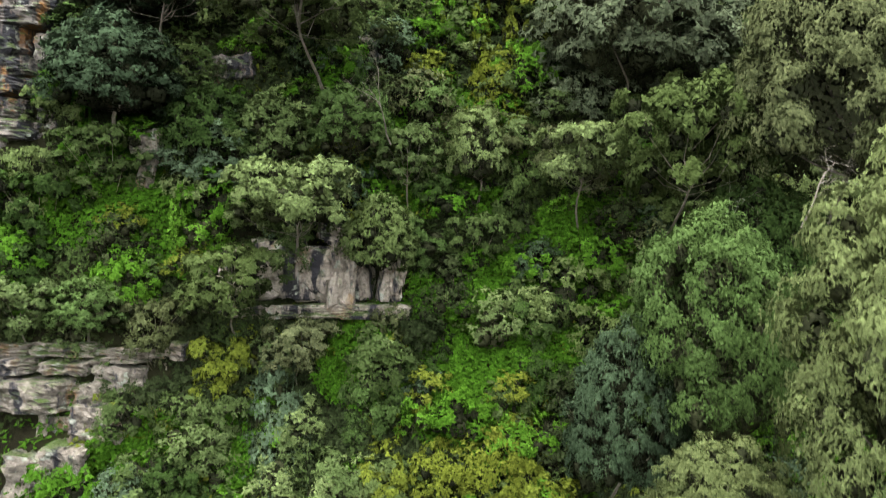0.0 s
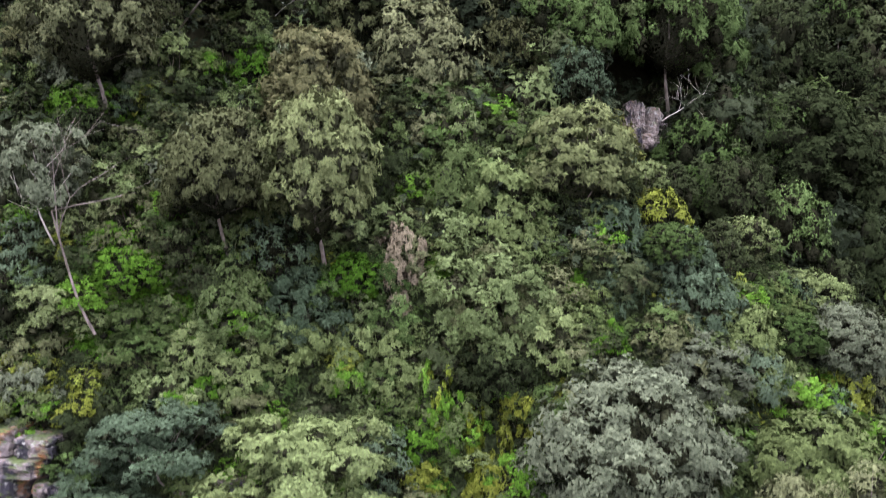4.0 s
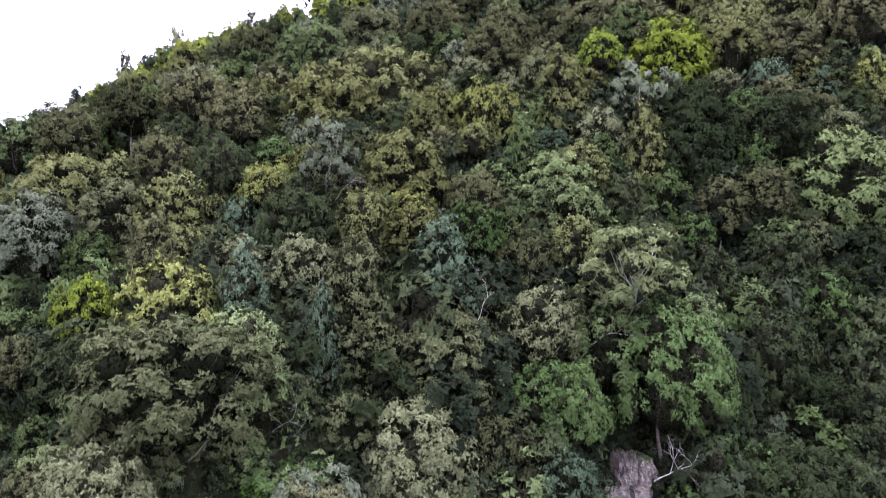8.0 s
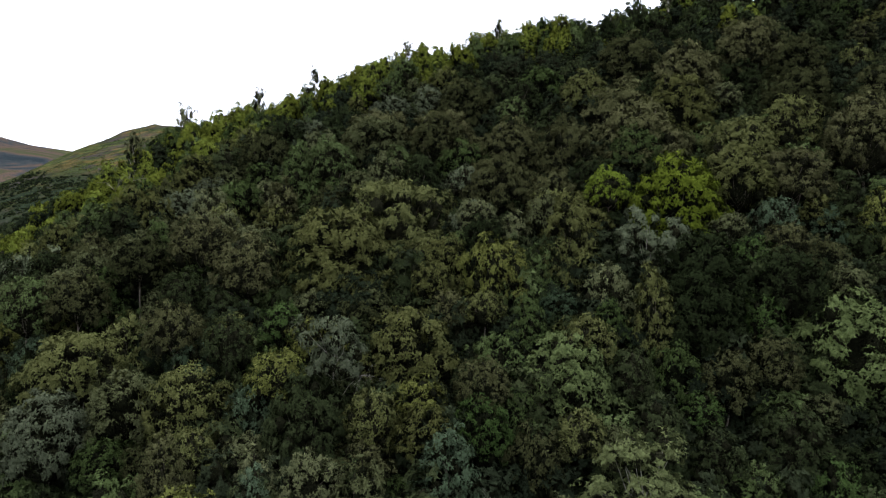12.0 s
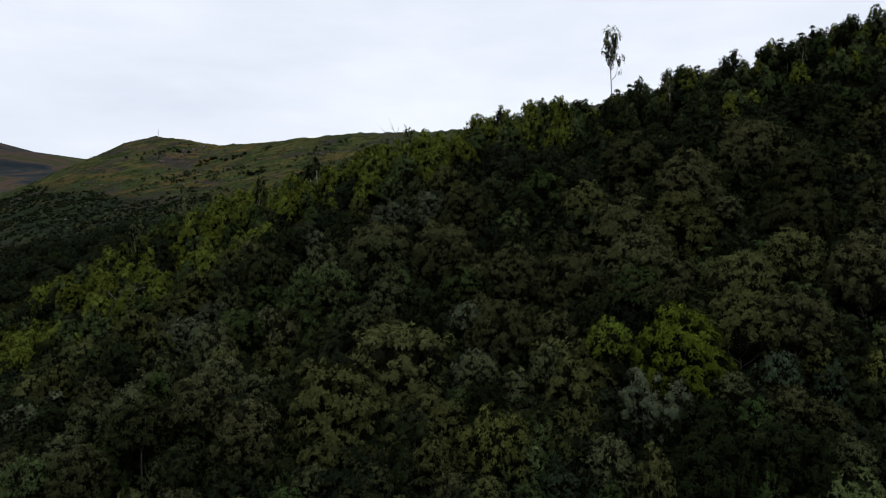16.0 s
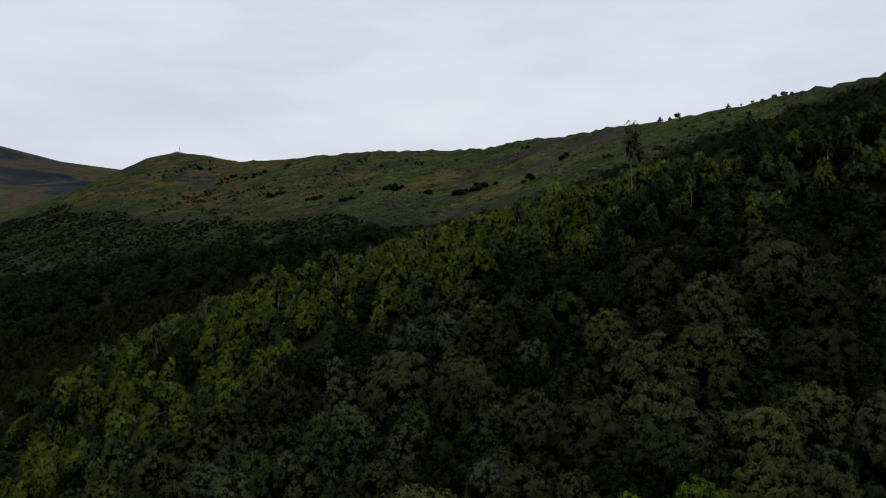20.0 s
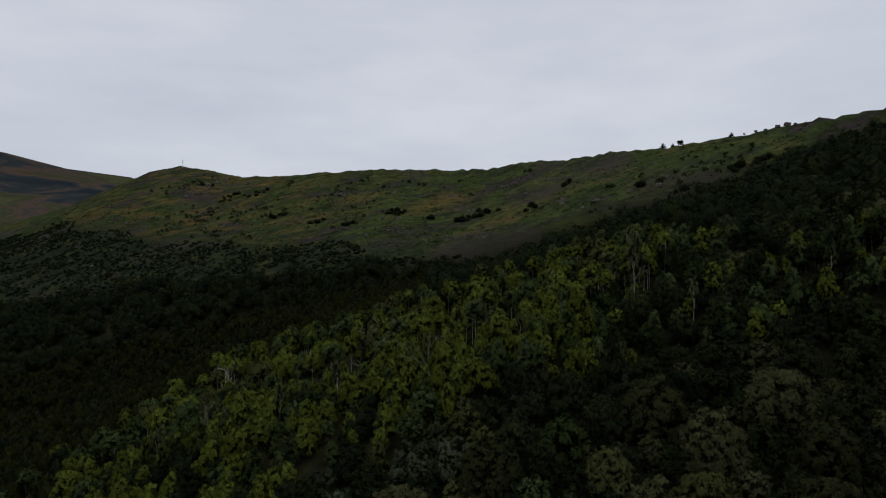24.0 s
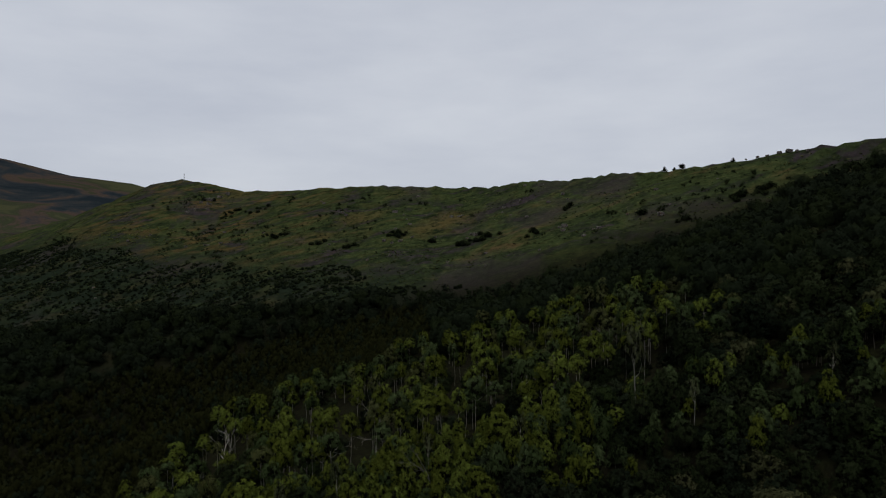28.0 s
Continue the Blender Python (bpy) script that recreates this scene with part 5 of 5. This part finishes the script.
outcrop("layered pale sandstone ledges under yellow-green creeper", -12.3, 20.6, 4.0, [
    (-1.2, -0.4, 3.6, 1.7, 2.6, -1.9, 3, 0), (1.6, -0.2, 2.0, 1.5, 2.4, -1.3, -5, 1), (-1.6, 1.1, 2.2, 1.7, 2.6, -1.1, -4, 1), (0.3, 1.2, 1.7, 1.9, 2.4, -0.8, 5, 0), (1.7, 1.3, 1.3, 1.2, 2.2, -0.5, -8, 1),
    (-1.8, 2.6, 1.5, 1.3, 2.4, 0.0, 2, 0), (-0.4, 2.5, 1.2, 1.5, 2.4, 0.25, -3, 0), (0.9, 2.5, 1.5, 1.2, 2.3, -0.1, 6, 0), (2.1, 2.4, 0.9, 0.9, 2.0, 0.2, -6, 1),
    (-1.5, 3.75, 2.0, 1.0, 2.9, -0.85, -2, 0), (0.35, 3.7, 1.8, 0.95, 2.8, -0.65, 3, 0), (1.75, 3.55, 1.1, 0.8, 2.4, -0.1, -7, 1),
    (-2.0, 4.5, 1.4, 0.5, 2.2, -0.2, 2, 0), (-0.6, 4.5, 1.6, 0.5, 2.2, -0.35, -2, 0), (0.9, 4.45, 1.3, 0.42, 2.1, -0.1, 3, 0), (-1.2, 4.95, 2.2, 0.45, 2.0, 0.1, 1, 0), (2.5, 3.1, 1.1, 0.7, 1.8, 0.3, 4, 0), (3.3, 3.5, 0.9, 0.6, 1.6, 0.5, -5, 1),
    (2.5, 4.75, 1.9, 0.5, 2.6, 0.2, -2, 0), (3.7, 4.9, 1.3, 0.55, 2.4, 0.5, 4, 0), (2.4, 4.0, 1.5, 0.95, 2.4, 0.15, 3, 0), (3.5, 4.1, 1.1, 0.9, 2.0, 0.9, -4, 0), (2.0, 2.9, 1.5, 1.1, 2.4, -0.5, 5, 0), (3.0, 2.9, 0.9, 0.9, 2.2, 0.2, -6, 1), (1.4, 1.9, 1.2, 1.1, 2.6, -1.1, 8, 0), (-2.6, 5.2, 1.6, 0.4, 2.2, -0.1, -1, 0), (0.9, 5.0, 1.9, 0.4, 2.2, 0.1, 2, 0)])
outcrop("layered grey and orange cliff blocks with dark stains", -14.5, 22.7, 14.4, [
    (-0.9, 0.6, 1.8, 1.4, 2.0, 0.2, 4, 0), (0.7, 0.5, 1.5, 1.2, 2.0, 0.3, -9, 1), (-0.2, 1.6, 2.4, 0.7, 2.2, -0.1, 3, 0), (1.4, 1.5, 0.9, 0.6, 1.8, 0.3, -4, 0), (-1.0, 2.25, 1.2, 0.65, 2.0, 0.25, -3, 0), (0.2, 2.3, 1.2, 0.6, 2.0, 0.1, 4, 0), (1.2, 2.2, 0.8, 0.7, 1.8, 0.35, 2, 1),
    (-0.4, 2.95, 2.2, 0.65, 2.2, -0.15, -2, 0), (1.1, 2.9, 0.9, 0.6, 2.0, 0.1, 5, 0), (-0.9, 3.55, 1.4, 0.5, 2.0, 0.2, 3, 0), (0.5, 3.6, 1.3, 0.55, 2.0, 0.05, -3, 0), (-0.5, 4.4, 2.3, 1.25, 2.2, 0.1, -6, 1), (1.2, 4.3, 1.1, 1.0, 2.0, 0.3, 7, 1), (0.0, 5.3, 2.6, 0.6, 2.2, 0.0, 2, 0), (-0.6, 6.0, 1.6, 0.9, 2.0, 0.35, -4, 0), (0.9, 5.9, 1.2, 0.7, 2.0, 0.3, 4, 0)], STAINED)
outcrop("smooth pale boulders jutting from the green slope", -3.9, 21.9, 10.2, [(-2.9, 0.9, 1.2, 1.5, 2.4, 0.1, 8, 1), (-1.7, 1.1, 2.4, 2.0, 2.8, 0.0, -6, 1), (-0.2, 1.0, 1.6, 1.9, 2.6, 0.1, 4, 1), (0.55, 1.0, 0.9, 2.2, 2.6, -0.1, 4, 0), (1.35, 0.7, 0.8, 1.3, 2.2, 0.4, -8, 1), (2.1, 0.9, 0.8, 1.7, 2.4, 0.15, 12, 1), (0.2, 2.4, 1.0, 0.6, 1.8, 0.5, 5, 0), (-0.3, -0.2, 2.6, 0.45, 2.0, 0.0, -2, 0), (1.8, -0.2, 2.2, 0.5, 2.0, 0.05, 3, 0), (-2.4, -0.2, 1.8, 0.45, 2.0, 0.1, 2, 0), (0.9, 2.2, 1.3, 0.5, 1.8, 0.3, -3, 0)], BOULDER)
outcrop("brown rock face in the shade of the cliff trees", -8.6, 24.0, 17.6, [(0, 0.6, 1.8, 1.2, 2.0, 0.2, 3, 0), (1.4, 0.8, 1.2, 0.9, 1.8, 0.3, -5, 0), (-1.3, 0.4, 1.0, 0.8, 1.8, 0.4, 6, 1)], STAINED)
outcrop("single pale block above the creeper", -2.6, 25.2, 18.7, [(0, 0.5, 1.1, 1.0, 1.6, 0, 6, 0), (-0.7, 0.3, 0.6, 0.6, 1.4, 0.2, -8, 1)])
outcrop("pointed grey rock hanging from the slope", -9.8, 22.5, 14.1, [(0, 0.6, 0.55, 1.3, 1.2, 0.0, 14, 1), (0.1, 1.4, 1.0, 0.8, 1.5, 0.1, -4, 0)])
outcrop("grey block on the shrubby cliff", -10.4, 22.0, 16.6, [(0, 0.4, 0.8, 0.95, 1.5, 0, 3, 0), (0.15, 1.1, 0.6, 0.6, 1.3, 0.2, -6, 1)])
outcrop("brown rock face with pale upright slabs in the gully", 11.1, 38.9, 33.1, [(-0.5, 1.3, 0.4, 2.0, 1.6, 0, 4, 0), (-0.1, 1.6, 0.4, 1.8, 1.6, 0.1, -2, 0), (0.35, 1.5, 0.45, 1.7, 1.6, 0.05, 2, 0), (1.0, 1.4, 0.9, 1.6, 1.8, 0.2, 6, 1), (-0.4, 0.2, 1.6, 1.2, 1.8, -0.1, -5, 0), (0.8, 0.2, 1.4, 1.0, 1.8, 0.1, 4, 1), (1.6, 0.9, 0.8, 1.0, 1.5, 0.3, -7, 1)])


# ---- bare and dead trees ----
def limb_net(rng, start, way, length, radius, depth, out, spread=0.7):
    pts, p, d = [start], np.array(start, float), np.array(way, float)
    for i in range(4):
        d = d + rng.normal(size=3) * 0.16
        d /= np.linalg.norm(d)
        p = p + d * length / 4
        pts.append(p.copy())
    out.append(tube(pts, np.linspace(radius, radius * 0.5, 5), 5 if depth > 1 else 4))
    if depth > 0:
        for i in range(3 if depth > 1 else 4):
            j = rng.integers(2, 5)
            k = d + rng.normal(size=3) * spread
            k /= np.linalg.norm(k)
            limb_net(rng, pts[j], k, length * rng.uniform(0.5, 0.75), radius * 0.5, depth - 1, out, spread)


def bare_tree(label, x, y, z, height, seed, lean=(0, 0), bark="pale", spread=0.7, thick=0.022):
    rng = np.random.default_rng(seed)
    out = []
    way = np.array([lean[0], lean[1], 1.0])
    limb_net(rng, (0, 0, -1.0), way / np.linalg.norm(way), height * 0.62, height * thick, 3, out, spread)
    v, f = joined(out)
    base = new("bare_tree", mesh_of("bare_tree", v, f, [BARK[bark]], None, True))
    base.location = (x, y, z)
    return tagged(base, label, "tree")


bare_tree("leafless pale tree with forked branches on the crest", -27.7, 87.6, 68.8, 5.0, 91, (0.1, 0), "grey", 0.9)
bare_tree("tangle of pale dead branches among the leaves", 8.4, 20.6, 12.4, 2.6, 92, (0.5, -0.3), "grey", 1.0, 0.012)
bare_tree("tangle of pale twisted branches in the leaves", 6.9, 13.4, 13.4, 2.0, 105, (0.7, -0.3), "brown", 1.1, 0.011)
bare_tree("pale twisted limbs under a leafy crown", -1.6, 21.3, 16.2, 2.2, 107, (-0.5, -0.2), "brown", 0.9, 0.012)
bare_tree("pale dead branches reaching from the canopy", 12.4, 38.4, 35.3, 3.2, 93, (1.6, -0.4), "pale", 0.6, 0.011)
bare_tree("bleached dead branches hanging in the canopy", -8.0, 33.5, 39.4, 2.4, 94, (0.9, -0.6), "grey", 0.8, 0.009)
bare_tree("grey leafless tree at the edge of the crest", -40.5, 87.0, 64.5, 6.0, 95, (0, 0), "grey", 0.5)
bare_tree("pale fallen-over dead gum tree", -57.0, 170.0, 68.0, 13.0, 96, (-0.5, 0), "pale", 0.5, 0.014)
bare_tree("thin bleached snag above the crest", -5.2, 106.0, 86.0, 8.0, 97, (0, 0), "grey", 0.12, 0.010)
bare_tree("pale slender tree with a bare leaning trunk", -12.1, 24.3, 25.0, 7.4, 98, (-0.30, 0), "brown", 0.6, 0.008)
bare_tree("pale dead gum tree in the stand", -21.0, 158.0, 78.0, 11.0, 99, (0, 0), "pale", 0.45, 0.014)
bare_tree("pale dead gum tree in the stand", -34.0, 155.0, 74.0, 11.0, 100, (0.1, 0), "pale", 0.45, 0.014)
bare_tree("twisted pale dead branches in the leaves", 2.4, 38.0, 44.4, 2.4, 102, (0.4, -0.5), "grey", 1.0, 0.009)
bare_tree("twisted pale dead branches in the leaves", 9.0, 38.6, 43.0, 2.4, 103, (0.8, -0.4), "grey", 0.9, 0.009)
bare_tree("grey dead branches at the canopy edge", -6.5, 44.0, 51.5, 3.0, 104, (0.5, -0.3), "grey", 0.9, 0.009)

# ---- on the open hill ----
def hill_stones(n, seed):
    rng = np.random.default_rng(seed)
    made = 0
    while made < n:
        x, y = rng.uniform(-330, 230), rng.uniform(330, 640)
        if abs(x) > 0.68 * y or bool(in_far_woods(np.array([x]), np.array([y]))[0]) or y > float(ridge_line(np.array(x))) - 5:
            continue
        if float(rough_noise(np.array(x), np.array(y), 45, 31)) < 0.12:
            continue
        w = rng.uniform(0.9, 2.6)
        ob = new("heath_boulder", BLOCKS[5 + made % 3])
        ob.matrix_basis = Matrix.LocRotScale((x, y, float(ground_z(x, y)) + 0.2 * w), Euler((0, 0, rng.uniform(0, 6.28))), (w * 1.3, w, w * 0.8))
        tagged(ob, "pale weathered boulder on the open heath", "rock", "boulders on the heath")
        made += 1


hill_stones(60, 111)
for dx, dy, w in ((0, 0, 6), (4, 13, 5), (-6, 2, 6), (8, 26, 4), (3, -16, 5), (-9, -8, 4), (-2, 9, 4), (11, 20, 3), (-8, -46, 4), (-3, -38, 3)):
    ob = new("crag", BLOCKS[(dx + 20) % 5])
    ob.matrix_basis = Matrix.LocRotScale((-280 + dx, 742 + dy, float(ground_z(-280 + dx, 742 + dy)) + 0.5), Euler((0.1, 0.2, dx * 0.3)), (w, w * 0.8, w * 0.6))
    tagged(ob, "dark grey crag on the shoulder of the hill", "rock", "crags on the hill")
for dx, w in ((0, 2.4), (3, 1.6), (-4, 1.8), (-9, 1.4), (7, 1.3), (-13, 1.2), (-18, 1.0)):
    x = 189 + dx
    y = float(ridge_line(np.array(x)))
    ob = new("crag", BLOCKS[(dx + 20) % 5])
    ob.matrix_basis = Matrix.LocRotScale((x, y - 3, float(ground_z(x, y - 3)) + 0.4), Euler((0.1, 0.1, dx * 0.3)), (w * 1.4, w, w * 0.8))
    tagged(ob, "grey crag on the skyline of the heath", "rock", "crags on the hill")
# dark thickets and single boulders on the grass
for n, (x0, y0, count, spread) in enumerate(((-52, 502, 9, 7), (-115, 518, 5, 5), (-209, 674, 7, 9), (-284, 745, 7, 10), (9, 470, 10, 7), (-5, 462, 5, 5), (146, 381, 8, 6), (158, 384, 6, 5), (112, 372, 3, 2), (-236, 690, 5, 8), (-85, 497, 5, 5), (99, 400, 3, 3), (40, 430, 4, 4), (-150, 560, 5, 6), (-30, 480, 3, 4), (66, 470, 4, 4))):
    spots = np.random.default_rng(700 + n)
    for i in range(count):
        x, y = x0 + spots.normal() * spread * 0.7, y0 + spots.normal() * spread * 0.5
        w = spots.uniform(2.4, 4.6)
        g = float(ground_z(x, y))
        tree("far_dome_%d" % (i % 3), ("dark", "dark", "wood_shade")[i % 3], x, y, g + w * 0.72, w, w * 0.95, "rounded dark bush in a thicket on the grassy heath", "heath_bush", "bushes in thickets on the heath", category="bush")
for n, (x, y) in enumerate(((-140, 648), (-105, 582), (-62, 573), (-2, 478), (1, 487), (4, 481), (71, 403), (74, 402), (106, 390), (-104, 509), (-46, 613), (58, 429), (55, 431), (-136, 640), (-110, 590))):
    w = 1.5 + 0.9 * (n % 3)
    ob = new("heath_boulder", BLOCKS[5 + n % 3])
    ob.matrix_basis = Matrix.LocRotScale((x, y, float(ground_z(x, y)) + 0.2 * w), Euler((0, 0, n * 1.3)), (w * 1.3, w, w * 0.8))
    tagged(ob, "pale weathered boulder on the open heath", "rock", "boulders on the heath")
for x, w in ((132, 3.4), (137, 2.4), (141, 3.8), (165, 2.8), (188, 2.2)):
    y = float(ridge_line(np.array(float(x)))) - 4
    g = float(ground_z(x, y))
    tree("far_cone_1" if w < 3.5 else "far_dome_1", "dark", x, y, g + w * 0.85, w, w * 1.05, "small dark tree on the bare skyline", "skyline_tree", "trees on the skyline")


def mast(x, y, height):
    g = float(ground_z(x, y))
    base = new("radio_mast")
    base.location = (x, y, g)
    steel = Nodes("galvanised_steel", 0.5, 0.5)
    steel.p.inputs["Metallic"].default_value = 0.8
    steel.colour(steel.ramp(steel.noise(2.0), (0.3, (0.25, 0.26, 0.27)), (0.7, (0.42, 0.43, 0.44))))

    def piece(name, pts, r):
        v, f = tube(pts, [r] * len(pts), 5)
        ob = new(name, mesh_of(name, v, f, [steel.mat]))
        ob.parent = base
    for i in range(3):
        a = i * 2.094
        piece("leg", [(0.45 * math.cos(a), 0.45 * math.sin(a), -0.5), (0.22 * math.cos(a), 0.22 * math.sin(a), height)], 0.09)
    for k in range(6):
        z = height * (k + 0.5) / 6
        piece("brace", [(-0.4, 0, z), (0.4, 0.2, z + height / 14)], 0.05)
    piece("antenna", [(0, 0, height - 0.5), (0, 0, height + 2.0)], 0.05)
    return tagged(base, "slim steel lattice mast on the hilltop", "mast")


mast(-349, 833, 9.0)
